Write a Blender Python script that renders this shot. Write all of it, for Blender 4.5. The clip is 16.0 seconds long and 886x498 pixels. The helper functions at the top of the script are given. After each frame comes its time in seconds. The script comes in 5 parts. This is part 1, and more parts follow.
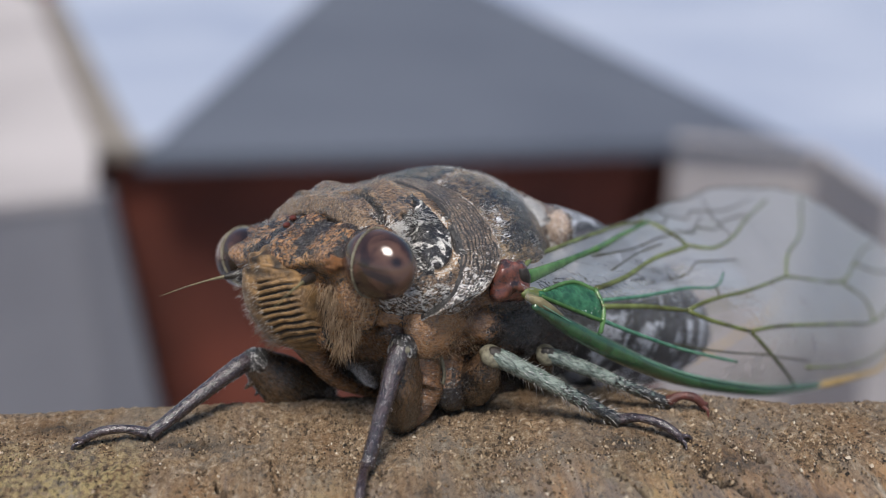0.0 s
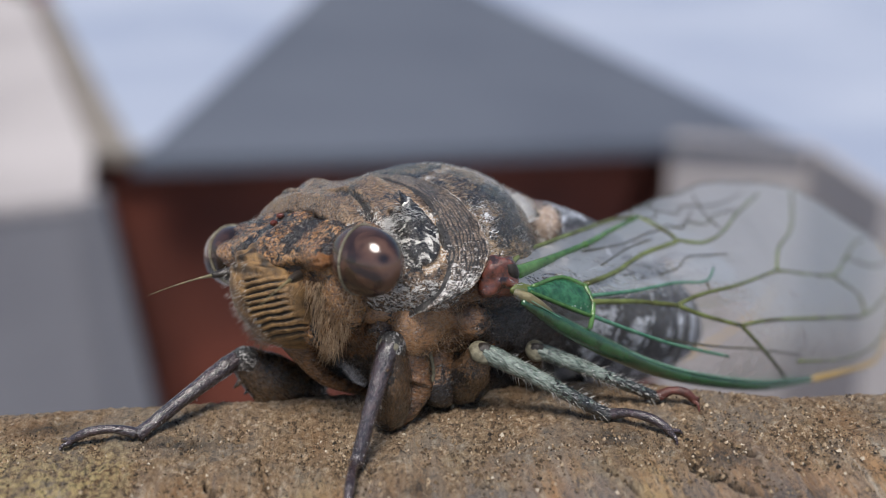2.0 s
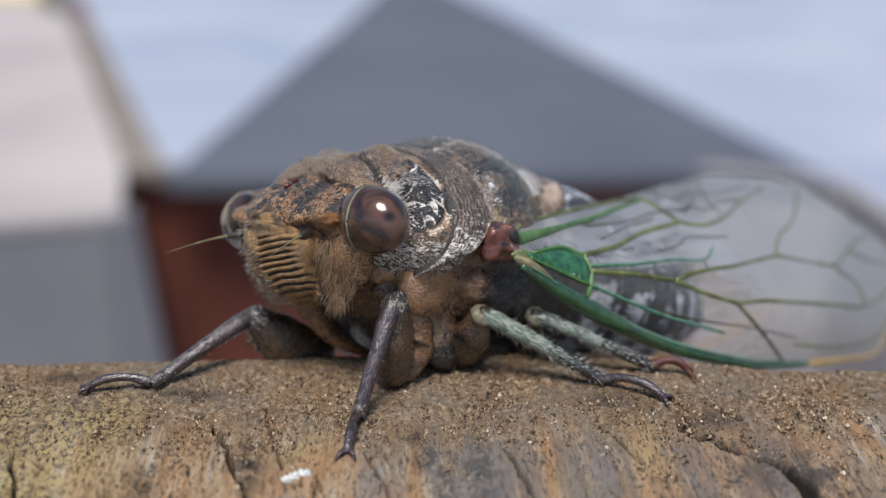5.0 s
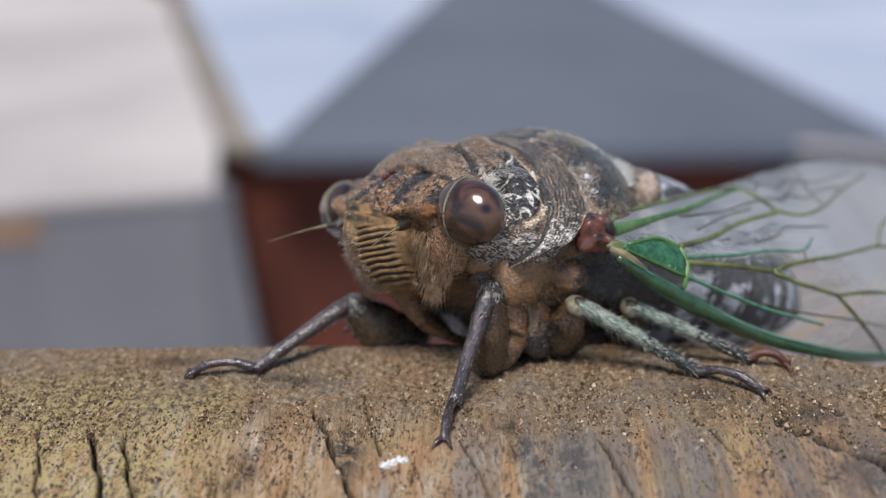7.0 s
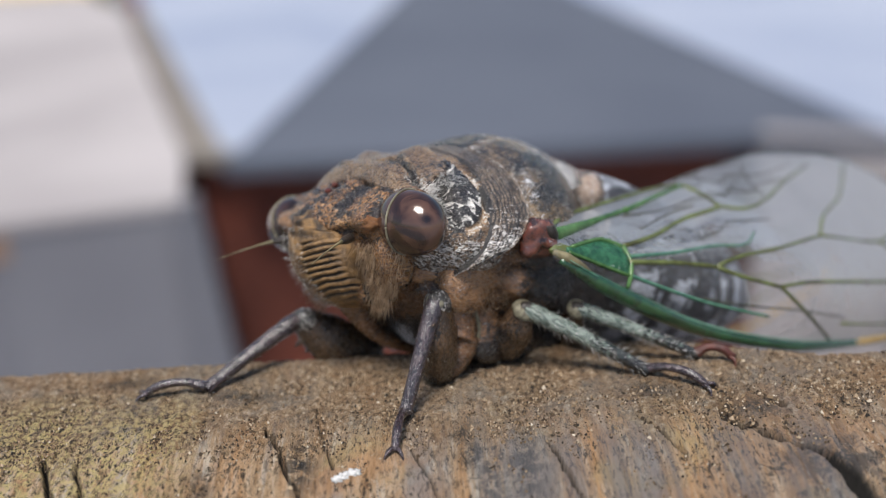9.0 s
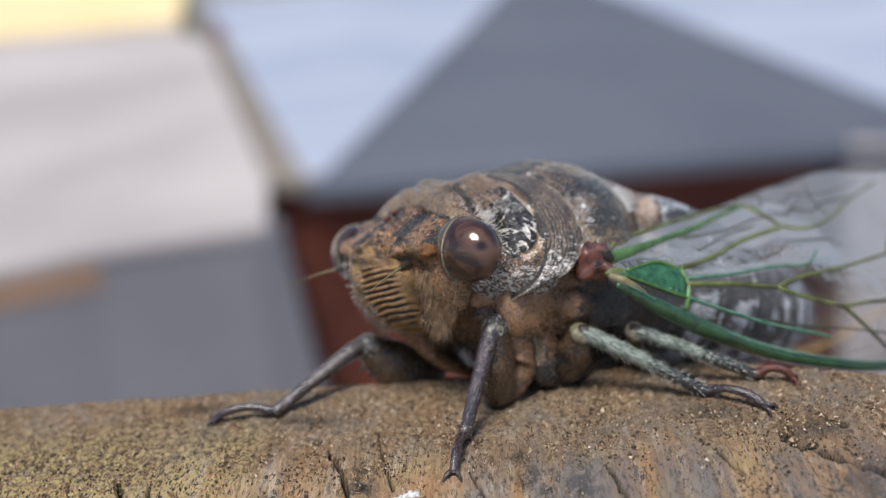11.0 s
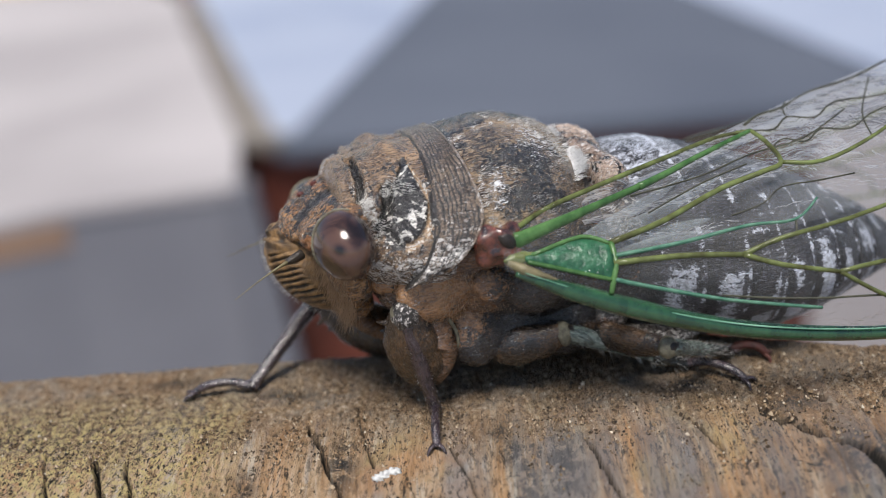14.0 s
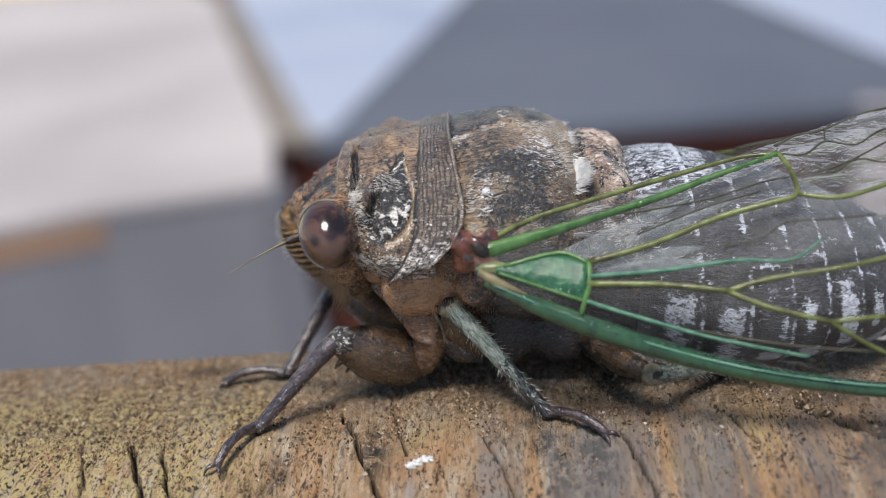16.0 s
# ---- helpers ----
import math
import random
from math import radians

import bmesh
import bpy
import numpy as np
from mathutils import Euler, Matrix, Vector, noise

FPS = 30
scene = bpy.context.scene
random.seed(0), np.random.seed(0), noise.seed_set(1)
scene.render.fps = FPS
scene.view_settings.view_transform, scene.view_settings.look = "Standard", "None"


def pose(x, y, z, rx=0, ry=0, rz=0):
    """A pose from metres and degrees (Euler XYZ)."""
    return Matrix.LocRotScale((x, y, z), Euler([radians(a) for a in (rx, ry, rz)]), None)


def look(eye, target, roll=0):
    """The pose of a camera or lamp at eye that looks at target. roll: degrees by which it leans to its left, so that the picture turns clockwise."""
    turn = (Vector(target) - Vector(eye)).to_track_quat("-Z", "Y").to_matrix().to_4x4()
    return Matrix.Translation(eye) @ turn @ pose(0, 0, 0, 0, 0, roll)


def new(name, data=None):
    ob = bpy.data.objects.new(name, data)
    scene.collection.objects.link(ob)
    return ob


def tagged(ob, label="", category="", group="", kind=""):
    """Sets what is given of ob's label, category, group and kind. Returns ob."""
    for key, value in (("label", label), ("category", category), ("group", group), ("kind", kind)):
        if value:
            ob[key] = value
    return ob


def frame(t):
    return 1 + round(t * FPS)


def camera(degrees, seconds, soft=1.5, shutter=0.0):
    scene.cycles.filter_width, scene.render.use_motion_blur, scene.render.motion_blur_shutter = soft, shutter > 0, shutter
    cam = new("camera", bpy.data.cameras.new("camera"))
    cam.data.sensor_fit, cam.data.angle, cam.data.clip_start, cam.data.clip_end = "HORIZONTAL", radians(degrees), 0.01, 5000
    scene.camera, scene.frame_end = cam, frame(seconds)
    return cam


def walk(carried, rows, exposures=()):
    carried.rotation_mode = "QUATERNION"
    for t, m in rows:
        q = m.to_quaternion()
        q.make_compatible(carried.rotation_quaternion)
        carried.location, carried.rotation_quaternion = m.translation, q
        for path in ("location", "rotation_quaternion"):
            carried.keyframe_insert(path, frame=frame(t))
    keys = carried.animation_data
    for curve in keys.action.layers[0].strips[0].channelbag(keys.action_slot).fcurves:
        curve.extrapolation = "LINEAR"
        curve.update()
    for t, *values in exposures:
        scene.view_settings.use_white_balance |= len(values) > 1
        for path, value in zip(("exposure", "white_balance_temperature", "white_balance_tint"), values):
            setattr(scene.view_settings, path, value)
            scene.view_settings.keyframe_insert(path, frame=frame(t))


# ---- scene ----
MM = 0.001

# ---- camera ----
cam = camera(45, 16.0, soft=0.65)
cam.data.dof.use_dof = True
cam.data.dof.focus_distance = 0.0437
cam.data.dof.aperture_fstop = 33


def eye_pose(x, y, z, yaw, pitch, roll):
    """Camera pose from millimetres and degrees."""
    return pose(x * MM, y * MM, z * MM, 90 + pitch, 0, yaw) @ pose(0, 0, 0, 0, 0, roll)


PATH = [
    (0, 2.128, -37.713, 22.806, -6.010, -20.480, 0.100),
    (0.5, 2.289, -37.871, 22.518, -5.640, -19.930, -0.150),
    (1, 2.288, -37.830, 22.595, -5.790, -20.040, -0.090),
    (1.5, 2.223, -37.728, 22.960, -6.240, -20.280, -0.120),
    (2, 2.494, -37.670, 22.571, -6.190, -20.430, -0.380),
    (2.5, 2.493, -39.133, 21.296, -5.070, -19.930, 0.580),
    (3, 2.089, -39.395, 21.468, -5.26, -21.48, 0.68),
    (3.5, 2.315, -39.316, 21.207, -3.55, -21.04, 0.64),
    (4, 2.499, -39.383, 21.564, -5.67, -20.24, 0.19),
    (4.2, 3.089, -40.067, 20.566, -5.15, -19.01, 0.52),
    (6.3, 3.202, -40.635, 21.331, -3.34, -19.37, 0.01),
    (6.5, 3.001, -40.610, 21.327, -1.96, -19.80, -0.06),
    (7, 2.855, -40.772, 21.600, 0.37, -20.32, -0.74),
    (7.5, 2.978, -41.375, 21.568, 0.05, -20.56, -0.95),
    (8, 4.163, -41.130, 21.787, -0.88, -20.18, -2.75),
    (8.2, 3.997, -40.966, 21.917, -1.33, -20.69, -2.76),
    (10.3, 4.610, -41.480, 22.265, 0.45, -19.52, -3.62),
    (10.5, 5.193, -41.829, 22.641, 2.16, -19.39, -4.66),
    (11, 5.131, -41.840, 22.521, 3.31, -18.90, -5.32),
    (11.5, 4.538, -41.426, 22.199, 1.20, -19.99, -4.16),
    (12, 4.968, -41.423, 22.608, 1.83, -20.27, -4.83),
    (12.5, 5.378, -41.524, 22.892, 2.56, -20.33, -5.75),
    (13, 5.081, -41.253, 22.946, 2.28, -20.80, -5.44),
    (13.5, 4.917, -40.856, 23.209, 1.80, -21.51, -5.29),
    (14, 4.849, -41.147, 23.045, 1.96, -21.29, -5.00),
    (14.5, 4.823, -41.318, 22.945, 2.28, -21.00, -4.99),
    (15, 3.918, -41.028, 23.565, 1.51, -22.03, -4.53),
    (15.5, 4.595, -41.432, 22.924, 3.14, -21.13, -5.13),
    (15.8, 4.604, -41.439, 22.683, 3.28, -21.06, -5.00),
    (16, 4.775, -41.412, 22.664, 3.87, -21.11, -5.19),
]
walk(cam, [(t, eye_pose(*row)) for t, *row in PATH], exposures=[(0, -0.08), (4.2, -0.04), (6.3, 0.0), (16, 0.04)])

# ---- light ----
world = bpy.data.worlds.new("sky")
scene.world = world
world.use_nodes = True
sky = world.node_tree.nodes.new("ShaderNodeTexSky")
sky.sky_type, sky.sun_disc = "NISHITA", False
sky.sun_elevation, sky.sun_rotation = radians(67), radians(195)
world.node_tree.links.new(sky.outputs[0], world.node_tree.nodes["Background"].inputs[0])
world.node_tree.nodes["Background"].inputs[1].default_value = 0.105
sun = new("sun", bpy.data.lights.new("sun", "SUN"))
sun.data.energy, sun.data.angle, sun.data.color = 4.75, radians(24), (1.0, 0.94, 0.87)
sun.matrix_world = look((-0.1, -0.38, 0.92), (0, 0, 0))

# ---- materials ----
def shader(name, rough=0.5, metal=0.0, coords="Object", scale=1000.0):
    """A node material, its coordinates in millimetres when scale is 1000."""
    mat = bpy.data.materials.new(name)
    mat.use_nodes = True
    nt = mat.node_tree
    bsdf = nt.nodes["Principled BSDF"]
    bsdf.inputs["Roughness"].default_value, bsdf.inputs["Metallic"].default_value = rough, metal
    tc = nt.nodes.new("ShaderNodeTexCoord")
    mp = nt.nodes.new("ShaderNodeMapping")
    mp.inputs["Scale"].default_value = (scale, scale, scale)
    nt.links.new(tc.outputs[coords], mp.inputs["Vector"])
    return mat, nt, bsdf, mp.outputs[0]


def stretched(nt, vec, sx, sy, sz):
    mp = nt.nodes.new("ShaderNodeMapping")
    mp.inputs["Scale"].default_value = (sx, sy, sz)
    nt.links.new(vec, mp.inputs["Vector"])
    return mp.outputs[0]


def grain(nt, vec, scale, detail=4.0, rough=0.6, distort=0.0):
    n = nt.nodes.new("ShaderNodeTexNoise")
    n.inputs["Scale"].default_value, n.inputs["Detail"].default_value = scale, detail
    n.inputs["Roughness"].default_value, n.inputs["Distortion"].default_value = rough, distort
    nt.links.new(vec, n.inputs["Vector"])
    return n.outputs["Fac"]


def ramp(nt, fac, *stops):
    r = nt.nodes.new("ShaderNodeValToRGB")
    els = r.color_ramp.elements
    while len(els) < len(stops):
        els.new(0.5)
    for el, (at, col) in zip(els, stops):
        el.position, el.color = at, (*col, 1)
    nt.links.new(fac, r.inputs[0])
    return r.outputs[0]


def grey(nt, fac, a, b):
    m = nt.nodes.new("ShaderNodeMapRange")
    m.inputs["From Min"].default_value, m.inputs["From Max"].default_value = a, b
    nt.links.new(fac, m.inputs["Value"])
    return m.outputs[0]


def mix(nt, fac, a, b, mode="MIX"):
    m = nt.nodes.new("ShaderNodeMix")
    m.data_type, m.blend_type = "RGBA", mode
    for socket, value in ((m.inputs[0], fac), (m.inputs[6], a), (m.inputs[7], b)):
        if isinstance(value, bpy.types.NodeSocket):
            nt.links.new(value, socket)
        elif isinstance(value, tuple):
            socket.default_value = (*value, 1)
        else:
            socket.default_value = value
    return m.outputs[2]


def math_node(nt, op, a, b=0.0):
    m = nt.nodes.new("ShaderNodeMath")
    m.operation = op
    m.use_clamp = op in ("MULTIPLY", "ADD", "SUBTRACT")
    for socket, value in ((m.inputs[0], a), (m.inputs[1], b)):
        if isinstance(value, bpy.types.NodeSocket):
            nt.links.new(value, socket)
        else:
            socket.default_value = value
    return m.outputs[0]


def relief(nt, bsdf, height, strength, distance):
    b = nt.nodes.new("ShaderNodeBump")
    b.inputs["Strength"].default_value, b.inputs["Distance"].default_value = strength, distance
    nt.links.new(height, b.inputs["Height"])
    nt.links.new(b.outputs[0], bsdf.inputs["Normal"])


def layer(nt, name):
    a = nt.nodes.new("ShaderNodeAttribute")
    a.attribute_name = name
    return a.outputs["Fac"]


def cuticle(name, dark, mid, light, rough=0.36, pile=(0.62, 0.6, 0.58), gain=0.42, size=1.0, bump=0.00016, mottle=0.5, marble=4.2, tuft=2.6, gloss=0.75):
    """Mottled insect shell with short lying hair: pigment by noise; the layers mark, silver and tan set how much of it
    is black, silver pile or pale. On the thorax mark and tan also carry painted shade and glow.
    """
    mat, nt, bsdf, vec = shader(name, rough)
    big = grain(nt, vec, 1.1 / size, 5, 0.62, 0.6)
    fine = grain(nt, stretched(nt, vec, 0.8, 1.5, 1.5), 5.5 / size, 4, 0.66, 0.6)
    blot = grain(nt, vec, marble / size, 5, 0.66, 1.2)
    lying = grain(nt, stretched(nt, vec, 0.55, 2.6, 2.6), 4.2 / size, 3, 0.6, 0.5)
    speck = grain(nt, stretched(nt, vec, 0.4, 1.6, 1.6), 8.0 / size, 3, 0.55, 0.4)
    col = ramp(nt, math_node(nt, "ADD", big, math_node(nt, "MULTIPLY", layer(nt, "tan"), 0.36)), (0.26, dark), (0.5, mid), (0.84, light))
    col = mix(nt, math_node(nt, "MULTIPLY", grey(nt, speck, 0.52, 0.6), 1.1 * mottle), col, light)
    col = mix(nt, math_node(nt, "MULTIPLY", grey(nt, speck, 0.49, 0.4), 1.6 * mottle), col, tuple(c * 0.25 for c in dark))
    col = mix(nt, math_node(nt, "MULTIPLY", grey(nt, fine, 0.5, 0.6), 0.9 * mottle), col, tuple(c * 0.3 for c in dark))
    col = mix(nt, math_node(nt, "MULTIPLY", grey(nt, lying, 0.55, 0.64), 0.7 * mottle), col, light)
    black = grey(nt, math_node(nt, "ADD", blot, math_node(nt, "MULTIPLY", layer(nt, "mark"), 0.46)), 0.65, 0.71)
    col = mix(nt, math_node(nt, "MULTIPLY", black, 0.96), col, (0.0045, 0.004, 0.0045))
    hairy = grain(nt, stretched(nt, vec, 0.8, 1.6, 1.6), 1.7 * tuft / size, 5, 0.76, 0.9)
    silver = grey(nt, math_node(nt, "ADD", hairy, math_node(nt, "MULTIPLY", layer(nt, "silver"), gain)), 0.645, 0.71)
    col = mix(nt, silver, col, mix(nt, grey(nt, fine, 0.4, 0.6), pile, tuple(c * 0.5 for c in pile)))
    nt.links.new(col, bsdf.inputs["Base Color"])
    nt.links.new(grey(nt, fine, 0.5 - rough * 1.6, 1.5), bsdf.inputs["Roughness"])
    bsdf.inputs["Specular IOR Level"].default_value = 0.7
    height = math_node(nt, "ADD", math_node(nt, "MULTIPLY", fine, 0.35), math_node(nt, "MULTIPLY", blot, 0.3))
    height = math_node(nt, "ADD", height, math_node(nt, "MULTIPLY", speck, 0.4))
    relief(nt, bsdf, height, 1.0, 1.5 * bump)
    bsdf.inputs["Coat Weight"].default_value, bsdf.inputs["Coat Roughness"].default_value = gloss, 0.2
    b = nt.nodes.new("ShaderNodeBump")
    b.inputs["Strength"].default_value, b.inputs["Distance"].default_value = 1.0, 0.00014
    nt.links.new(math_node(nt, "ADD", math_node(nt, "MULTIPLY", blot, 0.6), math_node(nt, "MULTIPLY", speck, 0.4)), b.inputs["Height"])
    nt.links.new(b.outputs[0], bsdf.inputs["Coat Normal"])
    return mat


def plain(name, a, b, rough=0.4, size=1.0, bump=0.00008, **more):
    mat, nt, bsdf, vec = shader(name, rough)
    n = grain(nt, vec, 1.6 / size, 5, 0.6)
    nt.links.new(ramp(nt, n, (0.35, a), (0.65, b)), bsdf.inputs["Base Color"])
    relief(nt, bsdf, grain(nt, vec, 7.0 / size, 4, 0.7), 0.7, bump)
    for key, value in more.items():
        bsdf.inputs[key.replace("_", " ")].default_value = value
    return mat


HEAD = cuticle("head_cuticle", (0.052, 0.022, 0.009), (0.26, 0.12, 0.046), (0.68, 0.39, 0.175), rough=0.22, gain=0.2, size=1.1, mottle=0.45, bump=0.00022)
PRONOTUM = cuticle("pronotum_cuticle", (0.024, 0.013, 0.007), (0.096, 0.054, 0.029), (0.4, 0.265, 0.155), pile=(0.9, 0.87, 0.82), rough=0.2, mottle=0.42)
COLLAR = cuticle("collar_cuticle", (0.018, 0.011, 0.007), (0.066, 0.042, 0.027), (0.3, 0.22, 0.155), gain=0.38, mottle=0.45, pile=(0.8, 0.77, 0.74))
MESONOTUM = cuticle("mesonotum_cuticle", (0.014, 0.009, 0.005), (0.074, 0.045, 0.026), (0.4, 0.285, 0.17), pile=(0.88, 0.89, 0.92), rough=0.2, mottle=0.42)
CROSS = cuticle("cross_cuticle", (0.045, 0.026, 0.018), (0.17, 0.105, 0.07), (0.52, 0.4, 0.32), rough=0.18, mottle=0.4, gain=0.35, bump=0.00012, pile=(0.88, 0.86, 0.85))
THORAX = cuticle("thorax_cuticle", (0.032, 0.015, 0.007), (0.14, 0.065, 0.028), (0.46, 0.245, 0.115), gain=0.3, bump=0.0001, rough=0.22, mottle=0.25)
ABDOMEN = cuticle("abdomen_cuticle", (0.005, 0.0048, 0.006), (0.015, 0.0145, 0.02), (0.1, 0.1, 0.125), gain=0.47, pile=(0.66, 0.7, 0.8), mottle=0.5, gloss=0.05)
LEG = cuticle("leg_cuticle", (0.018, 0.01, 0.006), (0.05, 0.028, 0.014), (0.17, 0.095, 0.045), rough=0.2, gain=0.08, bump=0.00005, mottle=0.25)
SHIN = cuticle("shin_cuticle", (0.012, 0.008, 0.011), (0.028, 0.019, 0.026), (0.09, 0.062, 0.066), rough=0.18, gain=0.1, bump=0.00005, mottle=0.4)
GREEN_SHIN = cuticle("green_shin_cuticle", (0.03, 0.044, 0.037), (0.1, 0.135, 0.113), (0.33, 0.39, 0.34), rough=0.22, gain=0.2, bump=0.00008, mottle=0.4, marble=5.0)
RED = plain("red_membrane", (0.01, 0.006, 0.006), (0.17, 0.048, 0.028), 0.16, 0.6, 0.00006, Coat_Weight=1.0)
FOLD_SHINE = plain("whitish_fold", (0.3, 0.34, 0.35), (0.6, 0.65, 0.68), 0.2, 0.5, 0.00008, Alpha=0.26)
DARK_RED = plain("dark_red_cuticle", (0.04, 0.015, 0.012), (0.13, 0.042, 0.033), 0.35)
EDGE_SHINE = plain("painted_edge_shine", (0.08, 0.2, 0.13), (0.2, 0.38, 0.28), 0.12, 3.0, 0.00001)
GREEN = plain("green_vein", (0.009, 0.038, 0.016), (0.024, 0.084, 0.032), 0.1, 1.2, 0.00005, Coat_Weight=1.0)
OLIVE = plain("olive_vein", (0.05, 0.05, 0.014), (0.15, 0.185, 0.06), 0.22, 1.6, 0.00004)
LEAF = plain("leaf_green_vein", (0.03, 0.085, 0.022), (0.09, 0.19, 0.06), 0.22, 1.4, 0.00004)
YELLOW = plain("yellow_vein", (0.3, 0.2, 0.06), (0.5, 0.34, 0.13), 0.3, 1.0, 0.00004)
DARK_VEIN = plain("dark_vein", (0.025, 0.025, 0.015), (0.06, 0.06, 0.035), 0.4)
TEAL = plain("teal_vein", (0.03, 0.12, 0.075), (0.1, 0.22, 0.15), 0.25)
BROW = plain("orange_spot", (0.1, 0.042, 0.015), (0.34, 0.15, 0.055), 0.3, 0.5, 0.0002)
PALE = plain("pale_joint", (0.1, 0.09, 0.06), (0.26, 0.24, 0.17), 0.35, 0.4)
TAN = plain("tan_scale", (0.1, 0.085, 0.045), (0.22, 0.19, 0.1), 0.35)
WHITE_HAIR = plain("white_hair", (0.75, 0.74, 0.73), (0.88, 0.87, 0.86), 0.4)
HAIR = plain("silver_hair", (0.55, 0.53, 0.5), (0.75, 0.73, 0.7), 0.4)
TAN_HAIR = plain("tan_hair", (0.34, 0.21, 0.11), (0.66, 0.47, 0.3), 0.35)
BRISTLE = plain("dark_bristle", (0.012, 0.01, 0.01), (0.035, 0.028, 0.022), 0.28)
OCELLUS = plain("ocellus_red", (0.05, 0.012, 0.01), (0.12, 0.03, 0.02), 0.1)


def clypeus_material():
    mat, nt, bsdf, vec = shader("clypeus_cuticle", 0.4)
    n = grain(nt, vec, 2.2, 5, 0.7)
    col = ramp(nt, n, (0.35, (0.075, 0.042, 0.018)), (0.62, (0.3, 0.175, 0.07)))
    col = mix(nt, layer(nt, "mark"), col, (0.012, 0.009, 0.007))
    nt.links.new(col, bsdf.inputs["Base Color"])
    relief(nt, bsdf, grain(nt, vec, 8.0, 4, 0.7), 0.8, 0.0001)
    return mat


def eye_material():
    mat, nt, bsdf, vec = shader("eye_cornea", 0.13)
    n = grain(nt, vec, 0.75, 3, 0.5, 0.6)
    col = ramp(nt, n, (0.4, (0.014, 0.008, 0.007)), (0.5, (0.036, 0.018, 0.014)), (0.62, (0.095, 0.05, 0.036)))
    col = mix(nt, layer(nt, "mark"), col, (0.006, 0.004, 0.005))
    nt.links.new(col, bsdf.inputs["Base Color"])
    bsdf.inputs["Coat Weight"].default_value, bsdf.inputs["Coat Roughness"].default_value = 0.6, 0.1
    bsdf.inputs["Specular IOR Level"].default_value = 0.5
    v = nt.nodes.new("ShaderNodeTexVoronoi")
    v.inputs["Scale"].default_value = 22.0
    nt.links.new(vec, v.inputs["Vector"])
    relief(nt, bsdf, v.outputs[0], 0.12, 0.00002)
    return mat


def membrane_material(name="wing_membrane", thick=8.0):
    """Clear wing film: open, with a gloss that grows at grazing angles and a faint haze."""
    mat, nt, bsdf, vec = shader(name, 0.5)
    n = grain(nt, vec, 0.5, 4, 0.6)
    nt.links.new(ramp(nt, n, (0.3, (0.5, 0.53, 0.57)), (0.7, (0.68, 0.71, 0.75))), bsdf.inputs["Base Color"])
    clear, gloss, fresnel = nt.nodes.new("ShaderNodeBsdfTransparent"), nt.nodes.new("ShaderNodeBsdfGlossy"), nt.nodes.new("ShaderNodeFresnel")
    gloss.inputs["Roughness"].default_value, fresnel.inputs["IOR"].default_value = 0.55, 1.18
    haze, shine = nt.nodes.new("ShaderNodeMixShader"), nt.nodes.new("ShaderNodeMixShader")
    nt.links.new(grey(nt, n, 0.28, thick), haze.inputs[0])
    nt.links.new(clear.outputs[0], haze.inputs[1])
    nt.links.new(bsdf.outputs[0], haze.inputs[2])
    nt.links.new(math_node(nt, "MULTIPLY", fresnel.outputs[0], 0.5), shine.inputs[0])
    nt.links.new(haze.outputs[0], shine.inputs[1])
    nt.links.new(gloss.outputs[0], shine.inputs[2])
    nt.links.new(shine.outputs[0], nt.nodes["Material Output"].inputs[0])
    b = nt.nodes.new("ShaderNodeBump")
    b.inputs["Strength"].default_value, b.inputs["Distance"].default_value = 0.35, 0.0004
    nt.links.new(grain(nt, stretched(nt, vec, 1.0, 2.0, 2.0), 0.6, 3, 0.6, 1.0), b.inputs["Height"])
    nt.links.new(b.outputs[0], gloss.inputs["Normal"])
    nt.links.new(b.outputs[0], fresnel.inputs["Normal"])
    return mat


def cell_material():
    """Opaque green wing cell with pale warty specks."""
    mat, nt, bsdf, vec = shader("green_cell", 0.22)
    n = grain(nt, vec, 1.8, 5, 0.65)
    v = nt.nodes.new("ShaderNodeTexVoronoi")
    v.inputs["Scale"].default_value = 4.6
    nt.links.new(vec, v.inputs["Vector"])
    speck = math_node(nt, "MULTIPLY", grey(nt, v.outputs[0], 0.2, 0.12), grey(nt, grain(nt, vec, 0.9, 3, 0.5), 0.48, 0.56))
    col = ramp(nt, n, (0.35, (0.01, 0.05, 0.026)), (0.65, (0.042, 0.15, 0.075)))
    nt.links.new(mix(nt, speck, col, (0.5, 0.62, 0.55)), bsdf.inputs["Base Color"])
    relief(nt, bsdf, math_node(nt, "ADD", math_node(nt, "MULTIPLY", n, 0.6), math_node(nt, "MULTIPLY", speck, 0.4)), 1.0, 0.00022)
    return mat


CELL_GREEN = cell_material()
CLYPEUS, EYE, MEMBRANE = clypeus_material(), eye_material(), membrane_material()
HIND_FILM = membrane_material("whitish_membrane", 5.0)


